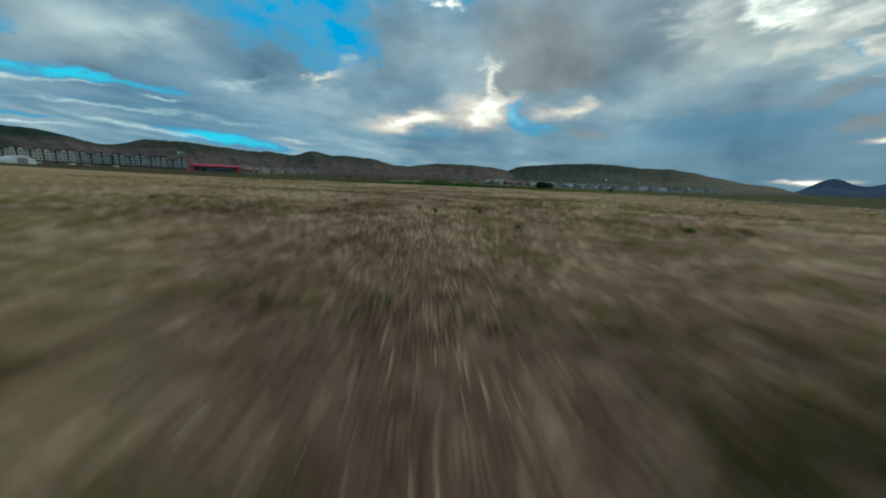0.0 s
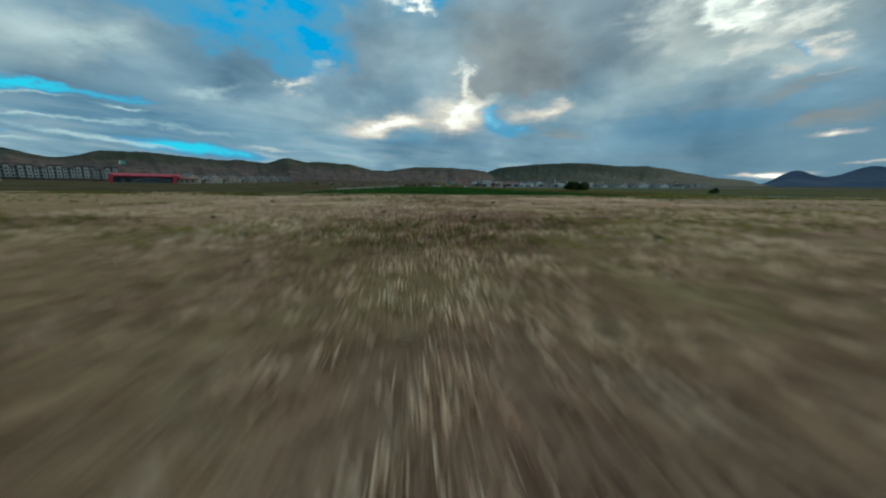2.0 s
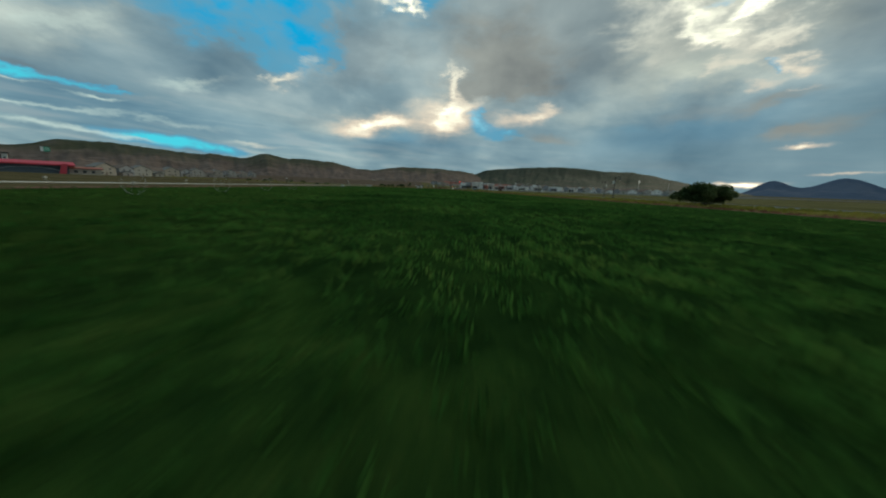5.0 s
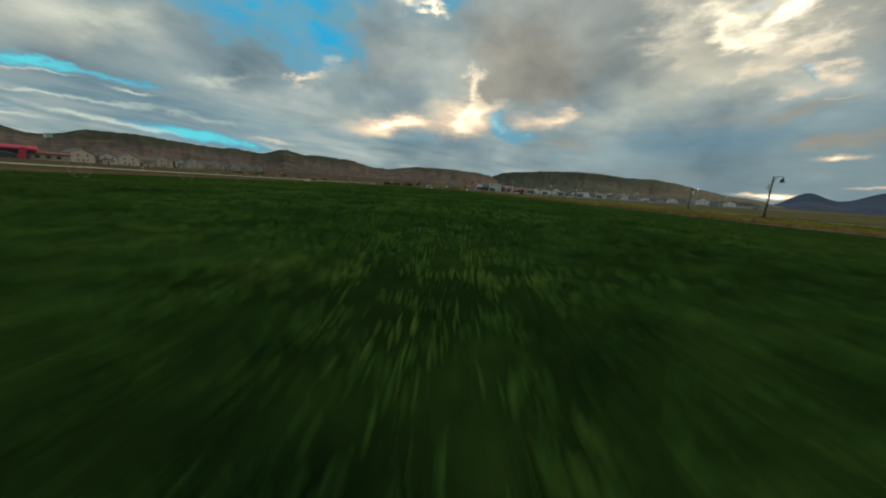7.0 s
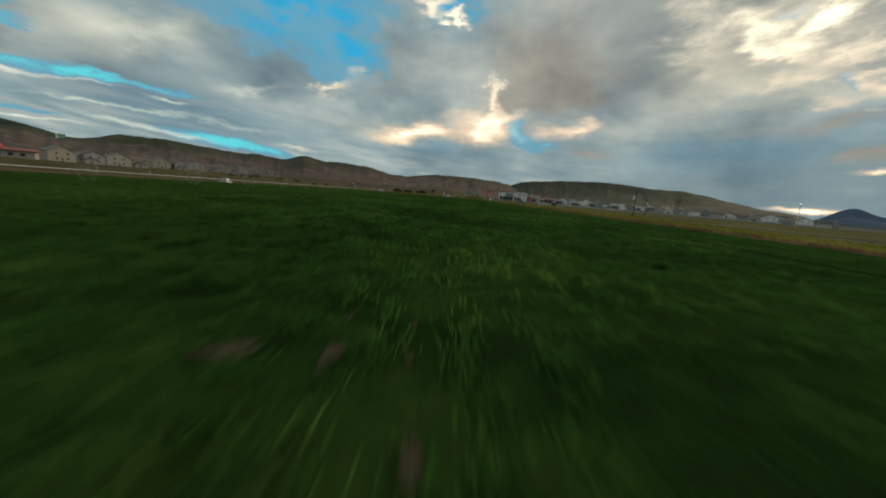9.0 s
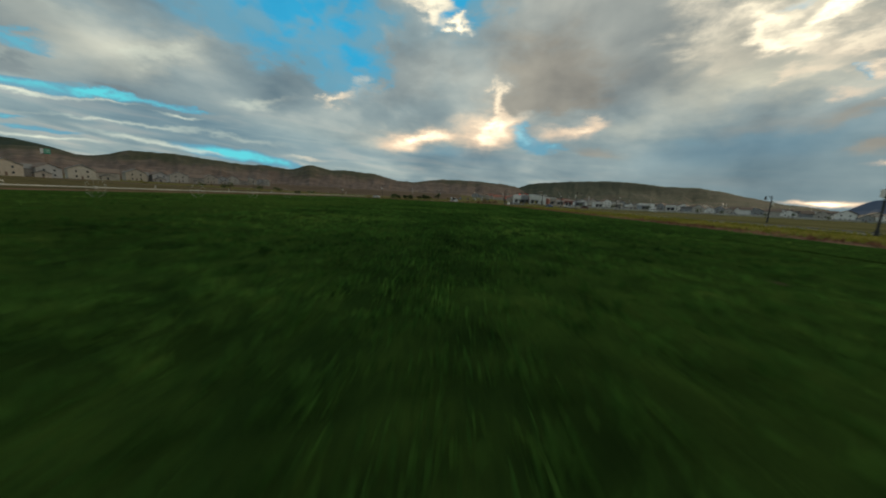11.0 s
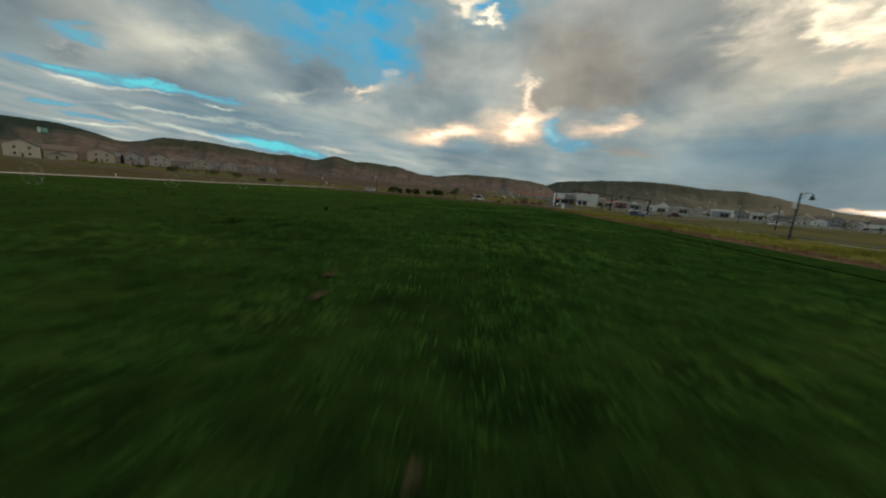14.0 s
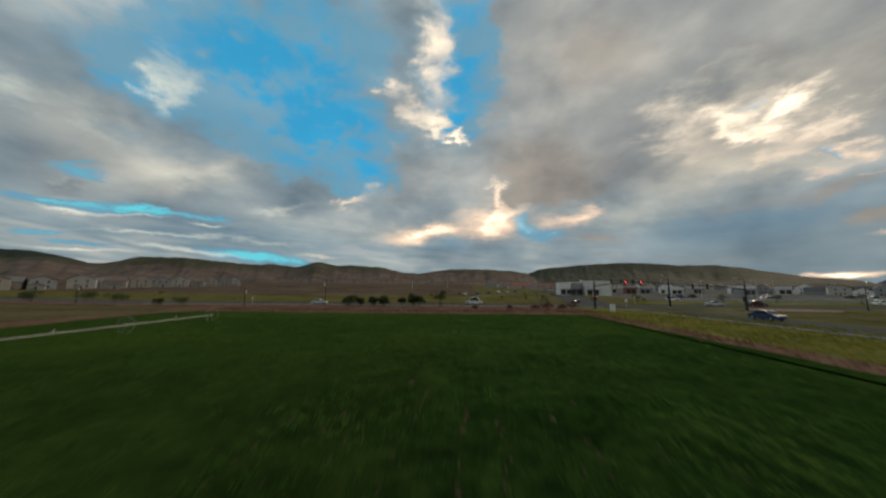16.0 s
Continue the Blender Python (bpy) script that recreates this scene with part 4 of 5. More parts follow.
signal_mast(53.5, 394.0, 150, 5.6, 9.0, (6.0, 8.5), False)


def cabinet_box(x, y):
    t = thing("utility_cabinet", x, y, 8)
    part("plinth", box(bmesh.new(), -0.5, 0.5, -0.4, 0.4, -0.05, 0.12, 0.02), M_CONCRETE, t)
    body = part("body", box(bmesh.new(), -0.42, 0.42, -0.32, 0.32, 0.12, 1.55, 0.03), M_WHITE, t)
    part("door", box(bmesh.new(), -0.36, 0.36, -0.345, -0.322, 0.2, 1.45, 0.005), M_WHITE, t)
    part("vent", box(bmesh.new(), -0.2, 0.2, -0.36, -0.347, 1.15, 1.35, 0.004), M_STEEL, body)
    return tagged(t, "white metal utility cabinet on a concrete plinth", "utility box")


cabinet_box(26.8, 393.5)


def post_sign(x, y, turn, mat, label, w=0.6, h=0.75, top=2.4):
    t = thing("road_sign", x, y, turn, rise(x, y))
    part("post", tube(bmesh.new(), (0, 0, -0.1), (0, 0, top), 0.035, 0.035, 8), M_STEEL, t)
    part("plate", box(bmesh.new(), -w / 2, w / 2, -0.05, -0.036, top - h, top, 0.005), mat, t)
    return tagged(t, label, "road sign")


post_sign(33.5, 402, 10, M_WHITE, "small white road sign on a steel post")
post_sign(-64, 408.3, -12, M_WHITE, "small white road sign on a steel post", 0.5, 0.6, 2.2)
post_sign(48, 428, 10, plain("yellow_sign", (0.55, 0.48, 0.03), 0.5), "yellow warning sign on a steel post", 0.8, 0.8, 2.6)

# ---------------------------------------------------------------- cars


def car(x, y, turn, paint, label, length=4.5, tall=1.45, lights=True):
    t = thing("car", x, y, turn, rise(x, y) + 0.03)
    h, w = length / 2, 0.88
    bm = prism(bmesh.new(), ((-h, 0.35), (-h + 0.05, 0.75), (-h + 0.9, 0.88), (h - 0.75, 0.92), (h - 0.03, 0.82), (h, 0.38), (h - 0.3, 0.25), (-h + 0.3, 0.25)), -w, w)
    bmesh.ops.bevel(bm, geom=bm.edges[:], offset=0.06, segments=2, affect="EDGES")
    part("body", bm, paint, t)
    bm = prism(bmesh.new(), ((-h + 0.95, 0.86), (-h + 1.65, tall - 0.04), (-h + 2.0, tall), (h - 1.55, tall), (h - 1.2, tall - 0.06), (h - 0.6, 0.90)), -w + 0.12, w - 0.12)
    bmesh.ops.bevel(bm, geom=bm.edges[:], offset=0.05, segments=2, affect="EDGES")
    roof = part("cabin", bm, paint, t)
    for s in (-1, 1):
        y0, y1 = sorted((s * (w - 0.13), s * (w - 0.095)))
        part("side_window", prism(bmesh.new(), ((-h + 1.22, 0.95), (-h + 1.75, tall - 0.12), (h - 1.6, tall - 0.12), (h - 1.0, 0.95)), y0, y1), M_GLASS, roof)
    for a, b in (((-h + 1.02, 0.96), (-h + 1.6, tall - 0.1)), ((h - 0.68, 0.98), (h - 1.16, tall - 0.12))):
        d = 0.05 if a[0] < 0 else -0.05
        part("windscreen", prism(bmesh.new(), ((a[0] - d, a[1]), (b[0] - d, b[1]), (b[0], b[1]), (a[0], a[1])), -w + 0.22, w - 0.22), M_GLASS, roof)
    for px in (-h + 0.85, h - 0.85):
        for s in (-1, 1):
            wheel = part("wheel", tube(bmesh.new(), (px, s * (w - 0.2), 0.31), (px, s * (w + 0.02), 0.31), 0.32, 0.32, 18), M_TYRE, t)
            part("rim", tube(bmesh.new(), (px, s * (w + 0.0), 0.31), (px, s * (w + 0.03), 0.31), 0.20, 0.17, 14), M_STEEL, wheel)
    for s in (-0.62, 0.62):
        part("headlight", box(bmesh.new(), -h - 0.01, -h + 0.12, s - 0.16, s + 0.16, 0.6, 0.74, 0.02), M_LAMP_LIGHT if lights else M_STEEL, t)
        part("tail_light", box(bmesh.new(), h - 0.1, h + 0.012, s - 0.16, s + 0.16, 0.66, 0.82, 0.02), M_RED_LIGHT if lights else M_DARKRED_CAR, t)
    return tagged(t, label, "car")


car(43.2, 377.5, 97, M_BLUE_CAR, "dark blue saloon car on the asphalt road", lights=False)
car(66.0, 420.5, 178, M_SILVER_CAR, "silver saloon car on the cross road", lights=False)
car(74.0, 417.0, 178, M_DARKRED_CAR, "dark red estate car on the cross road", 4.6, 1.6, False)
car(33.0, 436.0, 80, M_DARKRED_CAR, "dark car with lit tail lights beyond the crossroads", 4.5, 1.5)
car(-2.0, 421.5, 0, M_WHITE, "white van on the cross road", 5.2, 2.1, False)
car(-48.0, 415.5, 180, M_SILVER_CAR, "pale car on the cross road", 4.4, 1.45, False)
car(120.0, 431.0, 15, M_WHITE, "white car beside the gravel lot", 4.6, 1.6, False)

# ---------------------------------------------------------------- wheel-line sprinkler


def wheel_line():
    """A long pipe on spoked wheels that rolls across the field."""
    t = thing("wheel_line_sprinkler", -20, 103)
    axle = 0.86

    def spot(s):
        x, y = -20.0 - 15.0 * s - 5.0 * s * s, 103 + 263 * s
        return x + 20, y - 103

    bm = bmesh.new()
    rings = []
    for k in range(41):
        x, y = spot(k / 40)
        rings.append([bm.verts.new((x + 0.05 * math.cos(a * math.pi / 4), y, axle + 0.05 * math.sin(a * math.pi / 4))) for a in range(8)])
    for p, o in zip(rings, rings[1:]):
        for a in range(8):
            bm.faces.new((p[a - 1], p[a], o[a], o[a - 1]))
    part("pipe", bm, M_WHITE_PIPE, t)
    bm = bmesh.new()
    seg = 28
    for s in (-0.06, 0.06):
        ring = [(axle * math.cos(2 * math.pi * k / seg), s, axle * math.sin(2 * math.pi * k / seg)) for k in range(seg)]
        for k in range(seg):
            tube(bm, ring[k - 1], ring[k], 0.008, 0.008, 5)
    for k in range(8):
        c, d = math.cos(math.pi * k / 4), math.sin(math.pi * k / 4)
        tube(bm, (0.08 * c, 0, 0.08 * d), (axle * c, 0.06 * (-1) ** k, axle * d), 0.006, 0.006, 5)
    tube(bm, (0, -0.1, 0), (0, 0.1, 0), 0.11, 0.11, 10)
    first = None
    for k in range(22):
        x, y = spot(k / 21)
        turn = Matrix.Translation((x, y, axle)) @ Matrix.Rotation(radians(4 + 6 * k / 21), 4, "Z") @ Matrix.Rotation(0.37 * k, 4, "Y")
        if first is None:
            first = part("wheel", bm, M_WHITE_PIPE, t)
            first.matrix_basis = turn
        else:
            again(first, t, turn)
    bm = bmesh.new()
    tube(bm, (0, 0, 0), (0, 0, 0.22), 0.018, 0.018, 6)
    box(bm, -0.05, 0.05, -0.03, 0.03, 0.22, 0.30)
    head = None
    for k in range(21):
        x, y = spot((k + 0.5) / 21)
        m = Matrix.Translation((x, y, axle + 0.05))
        if head is None:
            head = part("sprinkler_head", bm, M_STEEL, t)
            head.matrix_basis = m
        else:
            again(head, t, m)
    bm = bmesh.new()
    x, y = spot(0.5)
    box(bm, x - 0.7, x + 0.7, y - 0.5, y + 0.5, 0.5, 0.62)
    box(bm, x - 0.4, x + 0.4, y - 0.3, y + 0.3, 0.62, 1.05, 0.03)
    part("drive_unit", bm, M_STEEL, t)
    return tagged(t, "white aluminium wheel-line irrigation pipe standing in the field", "sprinkler")


wheel_line()

# ---------------------------------------------------------------- shrubs and trees


def leaf_cloud(name, lobes, count, size, mat, parent, seed):
    """Leaf clumps on the outside of several lobes, with gaps between."""
    rng = np.random.default_rng(seed)
    lobes = np.array(lobes, float)
    pick = rng.choice(len(lobes), count, p=lobes[:, 3] ** 2 / (lobes[:, 3] ** 2).sum())
    way = rng.normal(size=(count, 3))
    way[:, 2] = np.abs(way[:, 2]) * 0.9 - 0.25
    way /= np.linalg.norm(way, axis=1)[:, None]
    r = lobes[pick, 3] * rng.uniform(0.55, 1.06, count)
    at = lobes[pick, :3] + way * r[:, None]
    a = rng.normal(size=(count, 3))
    a /= np.linalg.norm(a, axis=1)[:, None]
    b = np.cross(a, rng.normal(size=(count, 3)))
    b /= np.linalg.norm(b, axis=1)[:, None]
    s = size * rng.uniform(0.5, 1.4, count)[:, None]
    v = np.stack([at - a * s, at - b * s * 0.45, at + a * s, at + b * s * 0.45], 1).reshape(-1, 3)
    v[:, 2] = np.maximum(v[:, 2], 0.02)
    me = bpy.data.meshes.new(name)
    me.from_pydata(v.tolist(), [], np.arange(count * 4).reshape(-1, 4).tolist())
    me.materials.append(mat)
    ob = new(name, me)
    ob.parent = parent
    return ob


def shrub(name, x, y, lobes, count, leaf, label, seed, stems=6, mat=None, group=""):
    t = thing(name, x, y, 0, rise(x, y))
    rng = random.Random(seed)
    for k in range(stems):
        lx, ly, lz, lr = lobes[k % len(lobes)]
        mid = (lx * 0.5 + rng.uniform(-0.1, 0.1), ly * 0.5 + rng.uniform(-0.1, 0.1), lz * 0.55)
        bm = tube(bmesh.new(), (lx * 0.25, ly * 0.25, -0.08), mid, 0.03 * lr + 0.02, 0.02 * lr + 0.015, 7)
        tube(bm, mid, (lx, ly, lz + lr * 0.4), 0.02 * lr + 0.015, 0.008, 6)
        for q in range(3):
            tube(bm, (lx * 0.8, ly * 0.8, lz * 0.85), (lx + rng.uniform(-1, 1) * lr * 0.7, ly + rng.uniform(-1, 1) * lr * 0.7, lz + rng.uniform(0, 0.7) * lr), 0.012 * lr + 0.006, 0.005, 5)
        part("limb", bm, M_BARK, t)
    leaf_cloud("crown", lobes, count, leaf, mat or M_SHRUB, t, seed)
    return tagged(t, label, "tree" if name == "tree" else "shrub", group)


rs = random.Random(11)
lobes = [(rs.uniform(-4.8, 5.2), rs.uniform(-3.0, 3.0), rs.uniform(1.0, 3.4), rs.uniform(1.0, 1.8)) for k in range(30)]
shrub("shrub", 43.6, 160.5, [(x * (0.74 if z < 2 else 0.6), y * 0.85, z * 0.66, r * 0.78) for x, y, z, r in lobes], 22000, 0.16, "large rounded grey-green willow thicket", 3, 14)
shrub("shrub", 57.6, 122, [(0, 0, 0.7, 0.8), (0.6, 0.2, 0.6, 0.6), (-0.5, 0.1, 0.5, 0.6), (0.1, -0.2, 1.1, 0.5)], 1500, 0.10, "small dark green shrub in the meadow", 4, 4)
row = ((-36.0, 2.6, 3.6), (-33.2, 1.8, 2.2), (-29.5, 2.0, 2.6), (-26.6, 2.6, 2.8), (-21.5, 1.7, 2.3), (-18.6, 2.4, 3.2), (-16.6, 2.0, 2.9))
for k, (x, wide, tall) in enumerate(row):
    ls = [(rs.uniform(-0.45, 0.45) * wide, rs.uniform(-0.4, 0.4) * wide, tall * rs.uniform(0.25, 0.72), wide * rs.uniform(0.28, 0.42)) for j in range(9)]
    shrub("shrub", x, 408.3 + 0.5 * (k % 3), ls, 3200, 0.15, "dense dark green roadside shrub", 20 + k, 5, None, "shrubs beside the cross road")


def tree(x, y, tall, wide, label, seed, mat=None, count=1600):
    rng = random.Random(seed)
    ls = [(rng.uniform(-0.5, 0.5) * wide, rng.uniform(-0.5, 0.5) * wide, tall * rng.uniform(0.42, 0.85), wide * rng.uniform(0.26, 0.42)) for k in range(9)]
    return shrub("tree", x, y, ls, count, 0.13, label, seed, 8, mat, "young roadside trees")


tree(-11.0, 408.8, 4.6, 2.4, "young green roadside tree with an open crown", 41)
tree(14.5, 405.5, 5.0, 2.8, "nearly bare young tree with a few leaves", 42, None, 160)
tree(16.5, 407.5, 3.2, 1.6, "nearly bare young tree with a few leaves", 43, None, 120)
for k, (x, y, tall, wide) in enumerate(((-82.7, 406, 2.8, 5.4), (-91.4, 407.5, 1.9, 1.6), (-93.0, 408.5, 1.6, 2.0), (-103.5, 406, 3.4, 5.6), (-115.7, 408, 3.6, 3.6), (-132, 407, 4.6, 3.0), (-137, 409, 3.0, 2.4), (-150, 407, 2.8, 3.4))):
    ls = [(rs.uniform(-0.45, 0.45) * wide, rs.uniform(-0.4, 0.4) * wide, tall * rs.uniform(0.3, 0.65), tall * rs.uniform(0.26, 0.42)) for j in range(7)]
    shrub("shrub", x, y, ls, 1500, 0.12, "dark green bush beside the cross road", 60 + k, 4, None, "bushes beside the cross road")
for k in range(26):
    x, y = -150 - 13 * k + rs.uniform(-5, 5), 432 + rs.uniform(0, 40)
    s = rs.uniform(0.7, 1.5)
    shrub("shrub", x, y, [(0, 0, 0.8 * s, 0.9 * s), (0.7 * s, 0.2, 0.6 * s, 0.7 * s), (-0.6 * s, 0, 0.6 * s, 0.7 * s)], 260, 0.22, "dusty olive bush below the houses", 90 + k, 3, M_WEED, "bushes below the houses")

# ---------------------------------------------------------------- weed tufts that stand out in the meadow


def tuft(x, y, size, seed, mat=None, label="low dark green weed tuft among dry straw", group="weeds in the meadow"):
    """One leafy weed."""
    rng = np.random.default_rng(seed)
    n = 46
    way, up = rng.uniform(0, 2 * np.pi, n), rng.uniform(0.3, 1.35, n)
    d = np.c_[np.cos(way) * np.cos(up), np.sin(way) * np.cos(up), np.sin(up)] * (size * rng.uniform(0.6, 1.1, n))[:, None]
    side = np.c_[-np.sin(way), np.cos(way), np.zeros(n)] * size * 0.11
    root = np.c_[np.cos(way), np.sin(way), np.zeros(n)] * size * 0.12
    v = np.stack([root, root + d * 0.55 + side, root + d, root + d * 0.55 - side], 1).reshape(-1, 3)
    me = bpy.data.meshes.new("weed_tuft")
    me.from_pydata(v.tolist(), [], np.arange(n * 4).reshape(-1, 4).tolist())
    me.materials.append(mat or M_TUFT)
    ob = new("weed_tuft", me)
    ob.matrix_basis = pose(x, y, -0.03)
    return tagged(ob, label, "weed", group)


first = [tuft(0.2, 77.7, 0.36, 1), tuft(-1.6, 14.6, 0.30, 2), tuft(1.0, 15.2, 0.26, 3), tuft(1.2, 14.2, 0.26, 4)]
for x, y, size in ((-4.6, 79.6, 0.6), (-4.0, 76.9, 0.8), (-2.2, 21.5, 0.9), (-5.9, 16.8, 0.8), (-4.6, 16.2, 0.7), (-2.9, 65.6, 0.8), (-18, 78, 1.0), (-7.5, 69, 0.7), (-14, 14, 0.9), (-0.8, 13.5, 0.8), (8, 10.5, 0.9), (2.1, 9.6, 0.7), (-2.4, 5.8, 0.6)):
    copy_thing(first[int(size * 10) % 4], pose(x, y, -0.03, 0, 0, 40 * x) @ Matrix.Scale(size, 4))
for k in range(110):
    y = rs.uniform(4, 104)
    x = -3 + rs.choice((-1, 1)) * (1.6 + 32 * rs.random() ** 1.3)
    copy_thing(first[k % 4], pose(x, y, -0.03, 0, 0, rs.uniform(0, 360)) @ Matrix.Scale(rs.uniform(0.3, 0.75), 4))
# ranker plants that stand above the crop
rank = tuft(-8.4, 309.7, 0.45, 9, M_GREENBLADE, "rank dark green plant above the alfalfa", "rank plants in the alfalfa")
for x, y, size in ((0.7, 308.6, 0.5), (-5.4, 305.6, 0.6), (1.4, 311.5, 0.6), (-0.6, 312.4, 0.7), (-10.5, 305, 0.9), (5.2, 300, 0.6), (8.4, 262, 0.7), (-6.2, 262, 0.7), (9.6, 196, 0.7), (-3.0, 158, 0.7), (10.2, 150, 0.8), (-8, 220, 0.7)):
    copy_thing(rank, pose(x, y, 0.02, 0, 0, 50 * y) @ Matrix.Scale(size, 4))

# ---------------------------------------------------------------- houses


def window(parent, w, h, x, y, z, mat=None):
    """A pane in a proud frame on a wall that faces -y."""
    f = part("window", box(bmesh.new(), -w / 2 - 0.08, w / 2 + 0.08, -0.09, 0.02, -h / 2 - 0.08, h / 2 + 0.08), mat or M_WHITE, parent)
    f.matrix_basis = pose(x, y, z)
    part("pane", box(bmesh.new(), -w / 2, w / 2, -0.10, -0.05, -h / 2, h / 2), M_GLASS, f)
    return f


def gable_house(name, x, y, turn, w, d, eave, ridge, wall, roof, label, group, storeys=2, cols=2):
    """A house whose gable faces its own -y."""
    t = thing(name, x, y, turn, rise(x, y) - 0.2)
    part("wall", prism(bmesh.new(), ((-w / 2, -3.0), (w / 2, -3.0), (w / 2, eave), (0, ridge), (-w / 2, eave)), -d / 2, d / 2), wall, t)
    k = (ridge - eave) / (w / 2)
    o, th = 0.45, 0.28
    bm = prism(bmesh.new(), ((-w / 2 - o, eave - o * k + 0.03), (0, ridge + 0.03), (w / 2 + o, eave - o * k + 0.03), (w / 2 + o, eave - o * k + th), (0, ridge + th + 0.05), (-w / 2 - o, eave - o * k + th)), -d / 2 - o, d / 2 + o)
    part("roof", bm, roof, t)
    first = None
    for s in range(storeys):
        for c in range(cols):
            px, pz = w * ((c + 0.5) / cols - 0.5) * 0.8, eave * (s + 0.6) / storeys
            if first is None:
                first = window(t, 1.0, 1.2, px, -d / 2, pz, wall)
            else:
                f = again(first, t, pose(px, -d / 2, pz))
                again(first.children[0], f, Matrix.Identity(4))
    part("door", box(bmesh.new(), -0.5, 0.5, -d / 2 - 0.06, -d / 2 + 0.02, 0.2, 2.3), M_BROWN_ROOF, t)
    return tagged(t, label, "house", group)


def row_turn(x, y):
    """So that the gable looks back along the valley to the field."""
    return math.degrees(math.atan2(-(y - 250) * 0.0 + x, (y - 250))) * -1


HOUSE_ROW = ((-258, 396), (-260, 416), (-262, 437), (-264, 455), (-265, 477), (-266, 498), (-267, 520), (-268, 541), (-270, 562), (-272, 581), (-274, 601), (-276, 621), (-279, 642), (-282, 664), (-290, 690))
for k, (x, y) in enumerate(HOUSE_ROW):
    wide, eave, ridge = ((12.5, 6.4, 9.6), (11, 6.0, 8.8), (13, 6.6, 9.8), (12, 5.4, 8.4))[k % 4]
    gable_house("house", x, y, row_turn(x, y) + (8, 16, 4, 92)[k % 4], wide, 13, eave, ridge, (M_TAN_SIDING, M_GREIGE, M_CREAM, M_GREY_SIDING)[(k * 3) % 4], (M_GREY_SHINGLE, M_BROWN_ROOF)[k % 2],
                ("tan-sided gabled", "greige gabled", "cream-sided gabled", "grey-sided side-on")[k % 4] + " two-storey house with a shingle roof", "houses below the hillside", 2, 2)
    if k % 2:
        gable_house("garage", x + 11, y - 9, row_turn(x, y) + 5, 6.5, 7, 2.6, 4.0, M_GREIGE, M_SHINGLE, "low greige garage before the houses", "garages below the houses", 1, 1)
    if k % 2 == 0:
        gable_house("house", x - 9, y + 10, row_turn(x, y) + 88, 11, 15, 4.8, 7.6, (M_GREIGE, M_GREY_SIDING)[k // 2 % 2], M_GREY_SHINGLE, "lower tan house set back from the street front", "houses below the hillside", 2, 2)

# the town beyond the crossroads, right across the valley floor
town_rng = random.Random(5)
models = []
for k in range(6):
    models.append(gable_house("house", 150 + 14 * k, 640 + 9 * k, town_rng.uniform(-30, 30), town_rng.uniform(9, 13), town_rng.uniform(10, 14), 4.6 + (k % 2) * 1.6, 7.6 + (k % 2) * 1.8,
                              (M_WHITE, M_CREAM, M_GREY_SIDING)[k % 3], (M_SHINGLE, M_BROWN_ROOF)[k % 2], ("white", "cream", "grey")[k % 3] + " house with a " + ("dark", "brown")[k % 2] + " shingle roof in the town", "houses of the town", 1 + k % 2, 2))
for row in range(4):
    for k in range(17):
        f = k / 16
        x, y = 214 + 50 * f + 21 * row + town_rng.uniform(-3, 3), 590 - 140 * f + 7 * row + town_rng.uniform(-2, 2)
        copy_thing(models[(k * 5 + row) % 6], pose(x, y, rise(x, y) - 0.2, 0, 0, -42 + town_rng.choice((0, 0, 0, 90)) + town_rng.uniform(-8, 8)) @ Matrix.Scale(town_rng.uniform(0.6, 0.8), 4))
for k in range(110):
    a = 2.0 + 44 * town_rng.random()
    r = town_rng.uniform(700, 980)
    x, y = r * math.sin(radians(a)), 190 + r * math.cos(radians(a))
    copy_thing(models[k % 6], pose(x, y, rise(x, y) - 0.2, 0, 0, town_rng.uniform(-60, 60)))
# reddish estate on the rise beyond the crossroads
brick_model = gable_house("house", 118, 700, -12, 10, 12, 5.0, 8.2, M_TAN_SIDING, M_BRICK, "tan house with a dull red tiled roof", "houses of the red estate", 2, 2)
for k in range(46):
    a, r = town_rng.uniform(4.0, 17.0), town_rng.uniform(560, 760)
    x, y = r * math.sin(radians(a)), 170 + r * math.cos(radians(a))
    copy_thing(brick_model, pose(x, y, rise(x, y) - 0.2, 0, 0, town_rng.uniform(-70, 60)) @ Matrix.Scale(town_rng.uniform(0.8, 1.15), 4))


